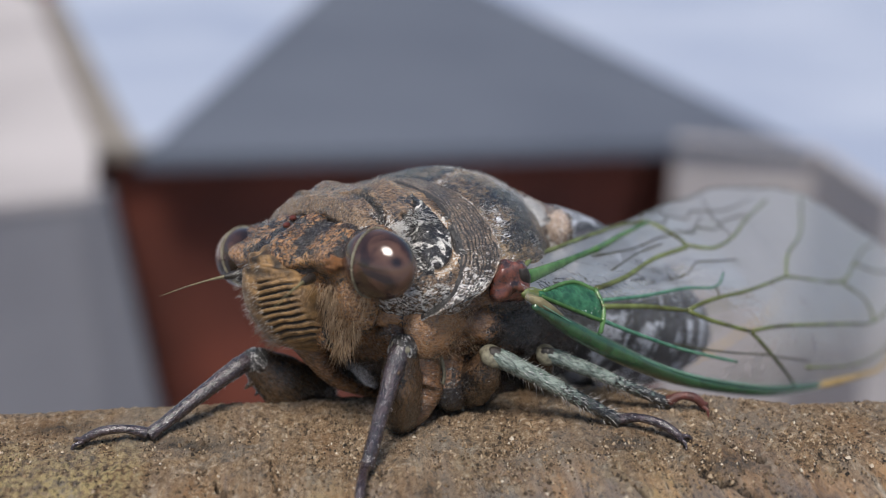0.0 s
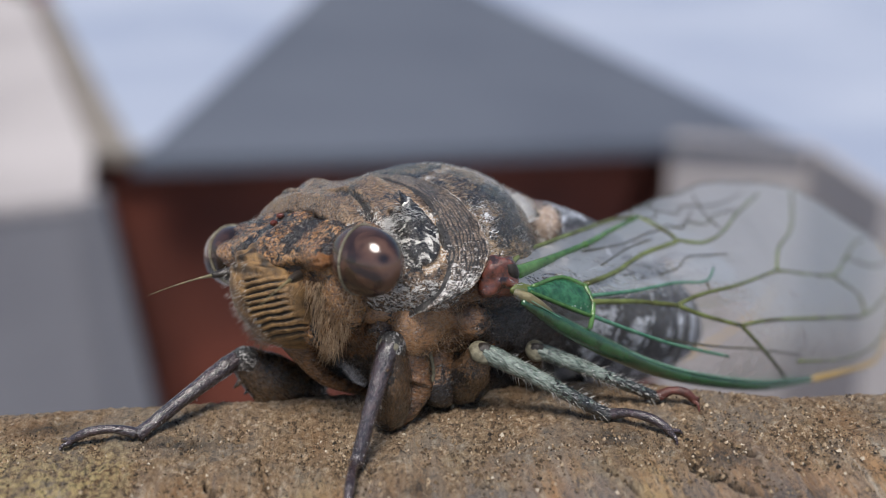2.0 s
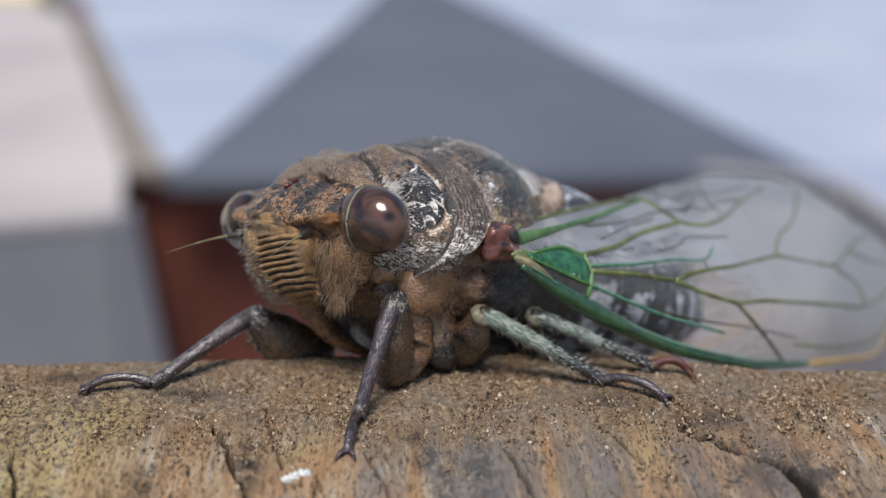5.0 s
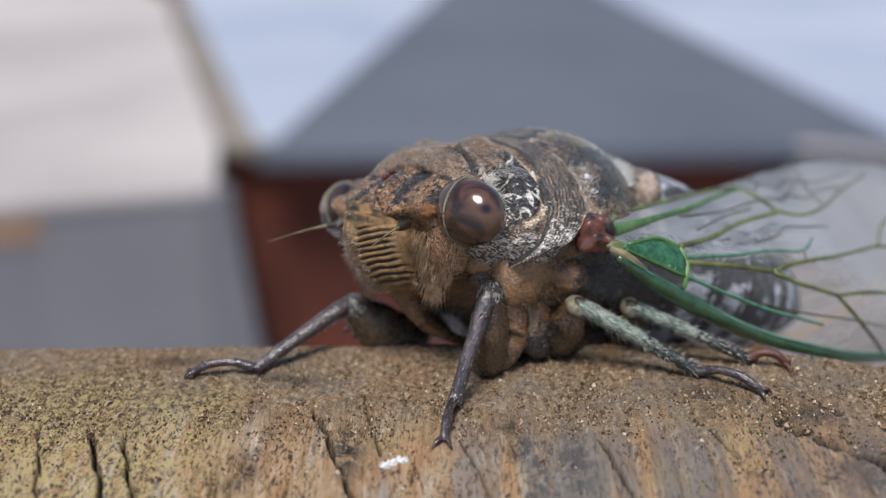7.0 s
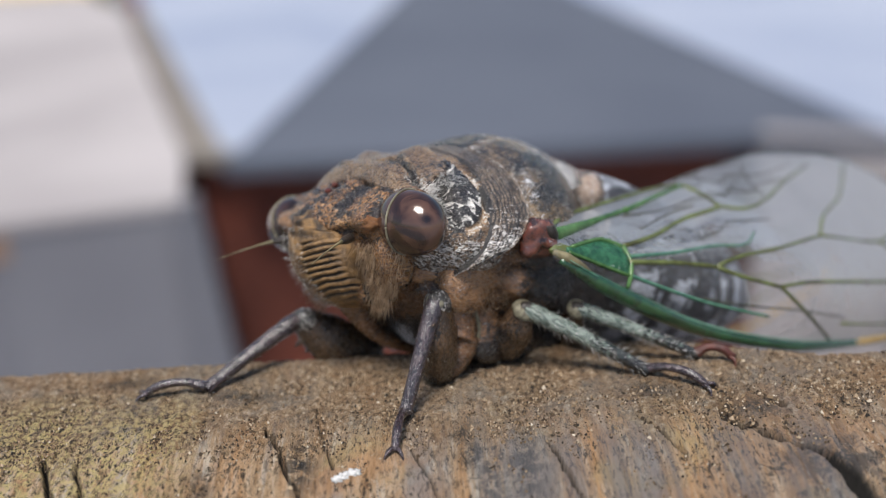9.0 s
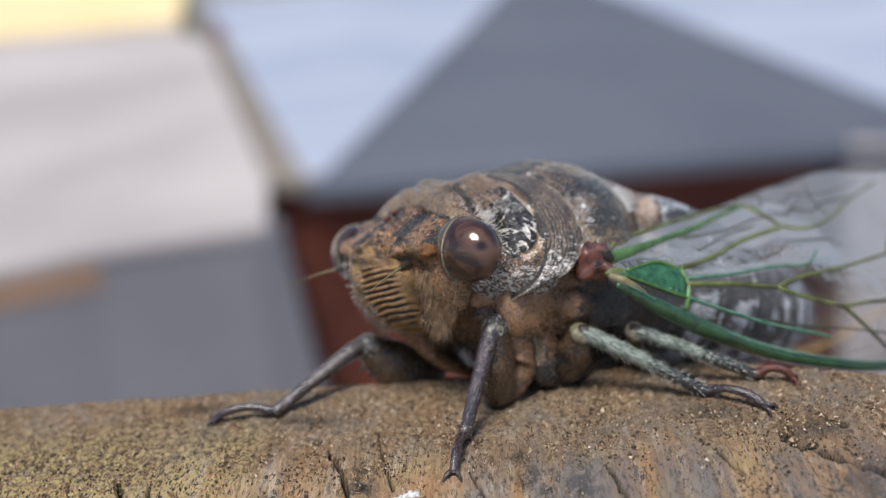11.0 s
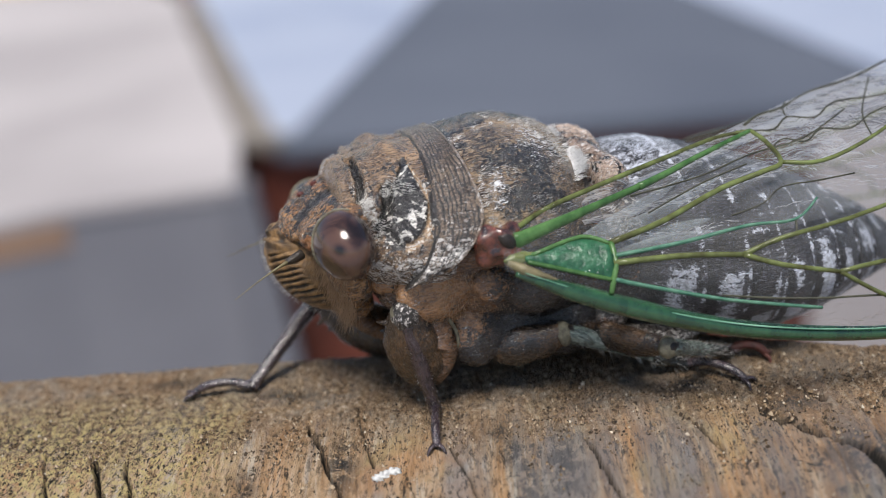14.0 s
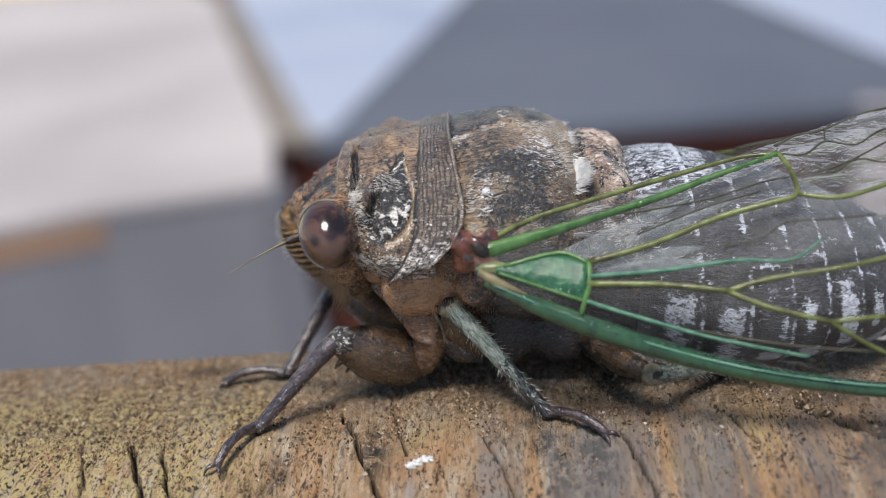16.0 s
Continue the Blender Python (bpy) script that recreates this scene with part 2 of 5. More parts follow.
def timber_material():
    """Weathered softwood: ochre and grey streaks along y, black lichen specks, rusty stains."""
    mat, nt, bsdf, vec = shader("weathered_timber", 0.8)
    streak = grain(nt, stretched(nt, vec, 1.0, 0.1, 0.3), 2.2, 8, 0.75, 0.4)
    band = grain(nt, stretched(nt, vec, 1.0, 0.05, 0.2), 0.45, 6, 0.7, 0.3)
    broad = grain(nt, vec, 0.16, 5, 0.6, 0.8)
    fleck = grain(nt, stretched(nt, vec, 1.0, 0.3, 0.5), 6.5, 6, 0.82, 0.3)
    clump = grain(nt, vec, 0.35, 4, 0.6, 0.5)
    spots = grain(nt, vec, 0.7, 8, 0.82, 1.2)
    col = ramp(nt, streak, (0.35, (0.07, 0.042, 0.02)), (0.42, (0.52, 0.35, 0.2)), (0.53, (0.74, 0.56, 0.38)), (0.64, (0.92, 0.86, 0.74)))
    col = mix(nt, math_node(nt, "MULTIPLY", grey(nt, band, 0.52, 0.62), 0.7), col, (0.5, 0.51, 0.54))
    col = mix(nt, math_node(nt, "MULTIPLY", grey(nt, band, 0.47, 0.38), 0.65), col, (0.66, 0.36, 0.15))
    col = mix(nt, math_node(nt, "MULTIPLY", grey(nt, broad, 0.48, 0.6), 0.55), col, (0.62, 0.33, 0.14))
    col = mix(nt, math_node(nt, "MULTIPLY", grey(nt, grain(nt, vec, 0.2, 5, 0.65, 0.6), 0.53, 0.66), 0.5), col, (0.6, 0.52, 0.27))
    col = mix(nt, math_node(nt, "MULTIPLY", layer(nt, "stain"), grey(nt, grain(nt, vec, 1.5, 7, 0.75, 0.6), 0.43, 0.53)), col, (0.03, 0.032, 0.035))
    dots = math_node(nt, "MULTIPLY", grey(nt, fleck, 0.525, 0.565), grey(nt, clump, 0.33, 0.5))
    col = mix(nt, math_node(nt, "MULTIPLY", dots, 0.95), col, (0.035, 0.024, 0.014))
    col = mix(nt, grey(nt, spots, 0.61, 0.65), col, (0.025, 0.024, 0.02))
    col = mix(nt, grey(nt, grain(nt, vec, 2.4, 7, 0.85, 0.6), 0.6, 0.65), col, (0.8, 0.74, 0.62))
    # Blue-grey stain towards the right, with the body's shade painted into it.
    col = mix(nt, math_node(nt, "MULTIPLY", layer(nt, "stain_shade"), grey(nt, band, 0.42, 0.54)), col, (0.2, 0.205, 0.23))
    sand = grain(nt, vec, 3.0, 6, 0.8, 0.2)
    patch = grain(nt, vec, 0.28, 5, 0.65, 0.8)
    grit = ramp(nt, sand, (0.4, (0.03, 0.021, 0.013)), (0.46, (0.3, 0.2, 0.118)), (0.54, (0.48, 0.34, 0.205)), (0.62, (0.85, 0.75, 0.6)))
    grit = mix(nt, math_node(nt, "MULTIPLY", grey(nt, patch, 0.5, 0.62), 0.5), grit, (0.3, 0.31, 0.3))
    grit = mix(nt, math_node(nt, "MULTIPLY", grey(nt, patch, 0.46, 0.36), 0.5), grit, (0.3, 0.17, 0.08))
    grit = mix(nt, math_node(nt, "MULTIPLY", layer(nt, "stain"), grey(nt, sand, 0.44, 0.52)), grit, (0.03, 0.034, 0.036))
    col = mix(nt, math_node(nt, "MULTIPLY", layer(nt, "top"), 0.8), col, grit)
    moss = layer(nt, "moss")
    col = mix(nt, math_node(nt, "MULTIPLY", moss, grey(nt, grain(nt, vec, 3.0, 5, 0.75, 0.3), 0.45, 0.55)), col, (0.74, 0.62, 0.3))
    col = mix(nt, math_node(nt, "MULTIPLY", moss, grey(nt, grain(nt, stretched(nt, vec, 1.0, 0.55, 0.7), 6.5, 4, 0.7, 0.3), 0.55, 0.59)), col, (0.03, 0.026, 0.018))
    col = mix(nt, 1.0, col, (0.94, 0.9, 0.85), "MULTIPLY")
    col = mix(nt, layer(nt, "mark"), col, (0.01, 0.008, 0.006))
    nt.links.new(col, bsdf.inputs["Base Color"])
    height = math_node(nt, "ADD", math_node(nt, "MULTIPLY", streak, 0.35), math_node(nt, "MULTIPLY", fleck, 0.3))
    height = math_node(nt, "ADD", height, math_node(nt, "MULTIPLY", sand, math_node(nt, "MULTIPLY", layer(nt, "top"), 0.35)))
    relief(nt, bsdf, height, 1.0, 0.0012)
    return mat


def grit_material():
    """Crumbs of weathered wood and lichen, each of its own tone."""
    mat, nt, bsdf, vec = shader("timber_crumbs", 0.95)
    g = nt.nodes.new("ShaderNodeNewGeometry")
    nt.links.new(ramp(nt, g.outputs["Random Per Island"], (0.0, (0.015, 0.012, 0.009)), (0.4, (0.1, 0.065, 0.038)), (0.75, (0.26, 0.18, 0.105)), (0.95, (0.42, 0.33, 0.23)), (1.0, (0.6, 0.53, 0.43))), bsdf.inputs["Base Color"])
    return mat


def ground_material(name, a, b, size=1.0, rough=0.85):
    mat, nt, bsdf, vec = shader(name, rough, scale=1.0)
    n = grain(nt, vec, 0.9 / size, 6, 0.6, 0.4)
    nt.links.new(ramp(nt, n, (0.35, a), (0.65, b)), bsdf.inputs["Base Color"])
    relief(nt, bsdf, grain(nt, vec, 60 / size, 4, 0.7), 0.6, 0.004)
    return mat


TIMBER = timber_material()
GRIT = grit_material()
# This concrete grey has soft shade mixed into it; the terrace top stays pale.
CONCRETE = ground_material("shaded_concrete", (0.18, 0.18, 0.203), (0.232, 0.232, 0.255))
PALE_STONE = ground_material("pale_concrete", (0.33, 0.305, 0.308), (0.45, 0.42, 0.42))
SLATE = ground_material("grey_slate", (0.07, 0.082, 0.112), (0.096, 0.11, 0.142))
WHITE = ground_material("white_paint", (0.25, 0.295, 0.4), (0.355, 0.395, 0.485))
BRICK = ground_material("red_brick", (0.08, 0.024, 0.016), (0.19, 0.05, 0.03), 0.25)
BROWN = ground_material("brown_stone", (0.16, 0.14, 0.125), (0.22, 0.195, 0.17))
DRY_GRASS = ground_material("dry_grass", (0.7, 0.55, 0.3), (0.8, 0.66, 0.4))
TERRACOTTA = ground_material("clay_edging", (0.3, 0.19, 0.13), (0.36, 0.23, 0.15))
LICHEN = plain("white_crust", (0.42, 0.42, 0.42), (0.75, 0.75, 0.74), 0.8, 0.3)


# ---- mesh tools (millimetres) ----
UNIT = 0.001

def part(name, verts, faces, material, parent=None, label="", smooth=True, layers=None):
    """One mesh object, its points given in millimetres."""
    me = bpy.data.meshes.new(name)
    me.from_pydata([tuple(c * UNIT for c in v) for v in verts], [], faces)
    me.materials.append(material)
    if smooth:
        me.shade_smooth()
    for key, values in (layers or {}).items():
        me.attributes.new(key, "FLOAT", "POINT").data.foreach_set("value", np.asarray(values, dtype=np.float32))
    ob = new(name, me)
    if parent is not None:
        ob.parent = parent
    if label:
        tagged(ob, label=label)
    return ob


def bump_at(x, y, z, scale, seed=0.0):
    return noise.noise((x * scale + seed, y * scale - seed, z * scale + 2 * seed))


def interp_rings(rings, count):
    """Smooth rows between the given rings, by their first number."""
    r = np.array(rings, float)
    s = np.linspace(0, len(r) - 1, count)
    out = []
    for q in s:
        i = min(int(q), len(r) - 2)
        t = q - i
        p0, p1, p2, p3 = r[max(i - 1, 0)], r[i], r[i + 1], r[min(i + 2, len(r) - 1)]
        out.append(0.5 * (2 * p1 + (p2 - p0) * t + (2 * p0 - 5 * p1 + 4 * p2 - p3) * t * t + (3 * p1 - p0 - 3 * p2 + p3) * t ** 3))
    return out


def shell(rings, count, around, a0=0.0, a1=360.0, thick=0.0, shape=None, marks=None, pinch=0.0, square=1.0):
    """A loft of half-ellipses: rings of x, half width, centre height, rise, drop. Closed, or an arc with thickness.
    shape(x, angle, y, z) gives an offset outwards; marks(x, angle, y, z) gives mark, silver and perhaps tan."""
    rows = interp_rings(rings, count)
    closed = a1 - a0 >= 359.9
    angles = [radians(a0 + (a1 - a0) * k / (around if closed else around - 1)) for k in range(around)]
    verts, mark, silver, tan = [], [], [], []
    for x, w, zc, up, dn in rows:
        for a in angles:
            c, s = math.cos(a), math.sin(a)
            y, z = math.copysign(w * abs(c) ** square, c) * (1 - pinch * max(0.0, -s)), zc + (up if s > 0 else dn) * s
            off = shape(x, math.degrees(a), y, z) if shape else 0.0
            verts.append((x, y + off * c, z + off * s))
            m = marks(x, math.degrees(a), y, z) if marks else (0.0, 0.5)
            mark.append(m[0]), silver.append(m[1]), tan.append(m[2] if len(m) > 2 else 0.0)
    n, m = len(rows), around
    faces = []
    for i in range(n - 1):
        for k in range(m if closed else m - 1):
            j = (k + 1) % m
            faces.append((i * m + k, i * m + j, (i + 1) * m + j, (i + 1) * m + k))
    if closed:
        faces += [tuple(range(m))[::-1], tuple((n - 1) * m + k for k in range(m))]
    elif thick:
        base = len(verts)
        for i, (x, w, zc, up, dn) in enumerate(rows):
            for k, a in enumerate(angles):
                vx, vy, vz = verts[i * m + k]
                verts.append((vx, vy - thick * math.cos(a), vz - thick * math.sin(a)))
        mark, silver, tan = mark * 2, silver * 2, tan * 2
        for i in range(n - 1):
            for k in range(m - 1):
                faces.append((base + i * m + k, base + (i + 1) * m + k, base + (i + 1) * m + k + 1, base + i * m + k + 1))
        rim = [(i * m) for i in range(n)] + [(n - 1) * m + k for k in range(1, m)] + [i * m + m - 1 for i in range(n - 2, -1, -1)] + list(range(m - 2, 0, -1))
        for q, v in enumerate(rim):
            w2 = rim[(q + 1) % len(rim)]
            faces.append((v, w2, base + w2, base + v))
    return verts, faces, {"mark": mark, "silver": silver, "tan": tan}


def ball(centre, radii, lon=32, lat=20, shape=None, turn=None):
    verts, faces = [], []
    m = turn or Matrix.Identity(3)
    for i in range(lat + 1):
        p = math.pi * i / lat
        for k in range(lon):
            a = 2 * math.pi * k / lon
            d = Vector((math.sin(p) * math.cos(a), math.sin(p) * math.sin(a), math.cos(p)))
            r = 1 + (shape(d) if shape else 0)
            verts.append(tuple(Vector(centre) + m @ Vector((d.x * radii[0] * r, d.y * radii[1] * r, d.z * radii[2] * r))))
    for i in range(lat):
        for k in range(lon):
            j = (k + 1) % lon
            faces.append((i * lon + k, (i + 1) * lon + k, (i + 1) * lon + j, i * lon + j))
    return verts, faces


def tube(points, radii, sides=10, flat=1.0, smooth=4):
    """A tube through the points, its radius from row to row; flat squeezes it across."""
    rows = [Vector(r[:3]) for r in interp_rings(points, max(2, (len(points) - 1) * smooth + 1))]
    rad = np.interp(np.linspace(0, 1, len(rows)), np.linspace(0, 1, len(radii)), radii)
    verts, faces = [], []
    ref = Vector((0, 0, 1))
    for i, p in enumerate(rows):
        d = (rows[min(i + 1, len(rows) - 1)] - rows[max(i - 1, 0)]).normalized()
        side = d.cross(ref)
        side = side.normalized() if side.length > 1e-3 else d.cross(Vector((0, 1, 0))).normalized()
        up = side.cross(d)
        for k in range(sides):
            a = 2 * math.pi * k / sides
            verts.append(tuple(p + side * (rad[i] * math.cos(a) * flat) + up * (rad[i] * math.sin(a))))
    for i in range(len(rows) - 1):
        for k in range(sides):
            j = (k + 1) % sides
            faces.append((i * sides + k, i * sides + j, (i + 1) * sides + j, (i + 1) * sides + k))
    faces += [tuple(range(sides))[::-1], tuple((len(rows) - 1) * sides + k for k in range(sides))]
    return verts, faces


def joined(*pieces):
    verts, faces = [], []
    for v, f in pieces:
        n = len(verts)
        verts += list(v)
        faces += [tuple(i + n for i in face) for face in f]
    return verts, faces


def mirrored(piece):
    v, f = piece
    return [(x, -y, z) for x, y, z in v], [tuple(reversed(face)) for face in f]


def hairs(roots, length, radius, rng, spread=0.35):
    """Thin three-sided bristles on roots of (place, direction)."""
    verts, faces = [], []
    for p, d in roots:
        p, d = Vector(p), Vector(d).normalized()
        d = (d + Vector((rng.uniform(-spread, spread), rng.uniform(-spread, spread), rng.uniform(-spread, spread)))).normalized()
        side = d.cross(Vector((0.3, 0.5, 0.8))).normalized()
        up = side.cross(d)
        n, ln = len(verts), length * rng.uniform(0.6, 1.3)
        for k in range(3):
            a = 2.1 * k
            verts.append(tuple(p + radius * (side * math.cos(a) + up * math.sin(a))))
        verts.append(tuple(p + d * ln))
        faces += [(n, n + 1, n + 3), (n + 1, n + 2, n + 3), (n + 2, n, n + 3)]
    return verts, faces


# ---- timber ----
BACK, FRONT = 4.2, -3.0
CRACKS = [  # x, y of each bend, then half width and depth
    ((-2.95, -1.3), (-2.2, -3.4), (-1.6, -5.1), (-0.9, -6.9), (-0.2, -9.0), 0.2, 0.9),
    ((8.6, -3.8), (8.9, -5.0), (9.25, -5.9), (9.5, -7.0), (10.0, -9.5), 0.17, 0.8),
    ((15.85, -2.1), (16.15, -3.1), (17.15, -4.1), (17.8, -4.75), (18.6, -5.1), 0.3, 0.9),
    ((17.9, -4.7), (19.1, -5.35), (19.65, -6.3), (20.1, -7.5), (20.6, -9.5), 0.5, 1.0),
    ((17.45, -0.5), (17.9, -1.2), (18.2, -1.7), (18.6, -2.3), 0.22, 0.8),
    ((-0.95, -0.1), (-0.7, -1.3), (-0.5, -2.5), (0.1, -4.8), 0.1, 0.5),
    ((-12.0, -2.4), (-11.5, -3.4), (-11.1, -4.4), (-10.3, -6.4), (-9.4, -9.0), 0.22, 0.8),
    ((-10.3, -3.3), (-9.7, -5.0), (-9.1, -6.6), (-8.4, -9.0), 0.18, 0.8),
    ((-13.9, -2.2), (-13.4, -4.0), (-12.8, -6.0), (-12.0, -9.0), 0.13, 0.5),
    ((3.0, -3.6), (3.4, -4.6), (3.8, -5.6), (4.4, -7.4), 0.1, 0.4),
    ((12.4, -2.0), (12.9, -3.2), (13.3, -4.2), (13.8, -5.2), 0.09, 0.4),
]


def timber_top(x, y):
    """The height of the worn upper face, without its fine relief."""
    if y < FRONT:
        q = FRONT - y
        return -q * q / 22.0 if q < 11 else -5.5 - (q - 11) * 1.0 - (q - 11) ** 2 * 0.12
    back = BACK - 2.7 * min(1.0, max(0.0, (x - 15.0) / 7.0))
    if y > back:
        q = y - back
        return -q * q / 3.2
    return 0.0


def crack_at(x, y):
    best = 0.0
    for *bends, half, depth in CRACKS:
        if not bends[0][0] - 4 < x < bends[-1][0] + 4:
            continue
        ys = [b[1] for b in bends][::-1]
        if not ys[0] - 0.1 < y < ys[-1] + 0.1:
            continue
        cx = float(np.interp(y, ys, [b[0] for b in bends][::-1]))
        cx += 0.16 * bump_at(0, y, 0, 1.3, half * 50) + 0.07 * bump_at(x, y, 0, 3.5, half * 90)
        fade = min(1, (ys[-1] + 0.1 - y) / 0.7)
        q = abs(x - cx) / ((0.6 if bends[0][0] < 12 else 0.95) * half * max(fade, 0.05))
        if q < 1:
            best = max(best, (1 - q * q) * depth * fade)
    return best


STAINS = [(5.2, -3.2, 0.7, 0.9), (5.6, -4.4, 0.6, 1.2), (6.2, -6.0, 0.5, 1.6), (-5.0, -5.5, 0.45, 0.9), (17.5, -2.3, 1.3, 0.9), (13.5, -0.3, 1.2, 0.7),
          (-4.6, 1.3, 1.6, 0.4), (-1.2, -4.4, 0.7, 2.0), (19.5, -6.0, 2.2, 1.6), (7.6, -5.4, 0.8, 2.0), (-3.6, 1.0, 1.0, 0.35), (-9.7, 3.1, 1.3, 0.45), (19.0, -5.6, 1.0, 0.7)]


def build_timber():
    fine_x, fine_y = np.linspace(-20, 27, 760), np.concatenate([np.linspace(-13, 4.2, 200), np.linspace(4.3, 7.6, 14)])
    xs = np.concatenate([[-420, -300, -200, -120, -70, -42, -30, -25], fine_x, [33, 38, 50, 80, 130, 220, 320, 420]])
    ys = np.concatenate([[-26, -22.5, -19, -16, -14.3], fine_y])
    verts, faces, mark, stain, top, stain_shade, moss = [], [], [], [], [], [], []
    for y in ys:
        for x in xs:
            z = timber_top(x, y)
            c = crack_at(x, y) if -16 < x < 24 else 0.0
            st = max([math.exp(-((x - a) / u) ** 2 - ((y - b) / w) ** 2) for a, b, u, w in STAINS] + [0.0]) if -20 < x < 26 else 0
            ridge = 0.15 * bump_at(x * 1.6, y * 0.14, 0, 1.0, 3.1) + 0.1 * bump_at(x * 4, y * 0.4, 0, 1.0, 7.7) + 0.06 * bump_at(x * 7, y * 0.6, 0, 1.0, 2.2)
            z += (ridge * (1.0 if y < FRONT + 2 else 0.55) + 0.1 * bump_at(x, y, 0, 0.35, 1.3) + 0.05 * bump_at(x, y, 0, 2.2, 5.0)) * (1 if y < 4.5 else 0.5)
            if y > -5.5:
                z += (0.1 * bump_at(x, y, 0, 3.0, 9.0) + 0.08 * bump_at(x, y, 0, 5.0, 4.0)) * min(1.0, (y + 5.5) / 2.0)
            verts.append((x, y, z - c))
            mark.append(min(1.0, c * 3.0)), stain.append(st)
            top.append(min(1.0, max(0.0, (y + 4.6 + 1.6 * bump_at(x, y, 0, 0.4, 2.0)) / 3.4)))
            moss.append(min(1.0, max(0.0, 0.3 + (-6.0 - x) / 7.0 + 0.9 * bump_at(x, 0.25 * y, 0, 0.35, 6.0))) * min(1.0, max(0.0, (2.6 - y) / 3.0)))
            # Grows to the right: grey stain together with painted body shade.
            stain_shade.append(min(0.6, max(0.0, (x - 1.0) / 9.0)) * min(1.0, max(0.6, (-1.5 - y) / 2.5)))
    n, m = len(ys), len(xs)
    faces = [(i * m + k, i * m + k + 1, (i + 1) * m + k + 1, (i + 1) * m + k) for i in range(n - 1) for k in range(m - 1)]
    # faces of the beam below the worn top
    low = len(verts)
    for i in (0, n - 1):
        for x in xs:
            verts.append((x, ys[i], -89.0))
            mark.append(0), stain.append(0), top.append(0), stain_shade.append(0), moss.append(0)
    for k in range(m - 1):
        faces.append((low + k, low + k + 1, k + 1, k))
        faces.append(((n - 1) * m + k, (n - 1) * m + k + 1, low + m + k + 1, low + m + k))
        faces.append((low + m + k, low + m + k + 1, low + k + 1, low + k))
    for k in (0, m - 1):
        loop = [i * m + k for i in range(n)] + [low + m + k, low + k]
        faces.append(tuple(loop if k == 0 else loop[::-1]))
    ob = part("timber_rail", verts, faces, TIMBER, layers={"mark": mark, "stain": stain, "top": top, "stain_shade": stain_shade, "moss": moss})
    tagged(ob, "weathered brown timber rail with cracks, lichen and worn rounded edge", "timber", kind="structure")
    rng = random.Random(3)
    gv, gf = [], []
    for _ in range(15000):
        x, y = rng.uniform(-17, 25), rng.triangular(-9.0, 4.2, -0.5)
        if 0.6 * bump_at(x, y, 0, 0.45, 7.0) + 0.4 * bump_at(x, y, 0, 1.3, 2.0) + (0.25 if y > -4 else -0.05) < 0.05:
            continue
        r = rng.uniform(0.03, 0.075) * (1.0 if rng.random() < 0.93 else 1.8)
        z = timber_top(x, y) + 0.02
        n, turn = len(gv), rng.uniform(0, 6.28)
        for k in range(4):
            q = turn + k * 1.57 + rng.uniform(-0.4, 0.4)
            gv.append((x + r * math.cos(q) * rng.uniform(0.7, 1.3), y + r * math.sin(q) * rng.uniform(0.7, 1.3), z - 0.03))
        gv += [(x + r * 0.3 * math.cos(turn), y + r * 0.3 * math.sin(turn), z + r * rng.uniform(0.5, 1.0)), (x - r * 0.3 * math.cos(turn), y - r * 0.3 * math.sin(turn), z + r * rng.uniform(0.4, 0.9))]
        gf += [(n, n + 1, n + 4), (n + 1, n + 5, n + 4), (n + 1, n + 2, n + 5), (n + 2, n + 3, n + 5), (n + 3, n + 4, n + 5), (n + 3, n, n + 4)]
    grit = part("timber_grit", gv, gf, GRIT, smooth=False)
    tagged(grit, "fine tan and dark grit on the worn timber", "grit", kind="stuff")
    for x in (-330, 330):
        box = prism([(x - 45, -24), (x + 45, -24), (x + 45, 6), (x - 45, 6)], -1305, -89.4)
        tagged(part("rail_post", *box, TIMBER, smooth=False), "weathered brown timber post under the rail", "post", "posts under the rail", "structure")


def prism(corners, low, high):
    """An upright block on a polygon, given counter-clockwise."""
    n = len(corners)
    verts = [(x, y, low) for x, y in corners] + [(x, y, high) for x, y in corners]
    faces = [tuple(range(n))[::-1], tuple(range(n, 2 * n))] + [(k, (k + 1) % n, n + (k + 1) % n, n + k) for k in range(n)]
    return verts, faces


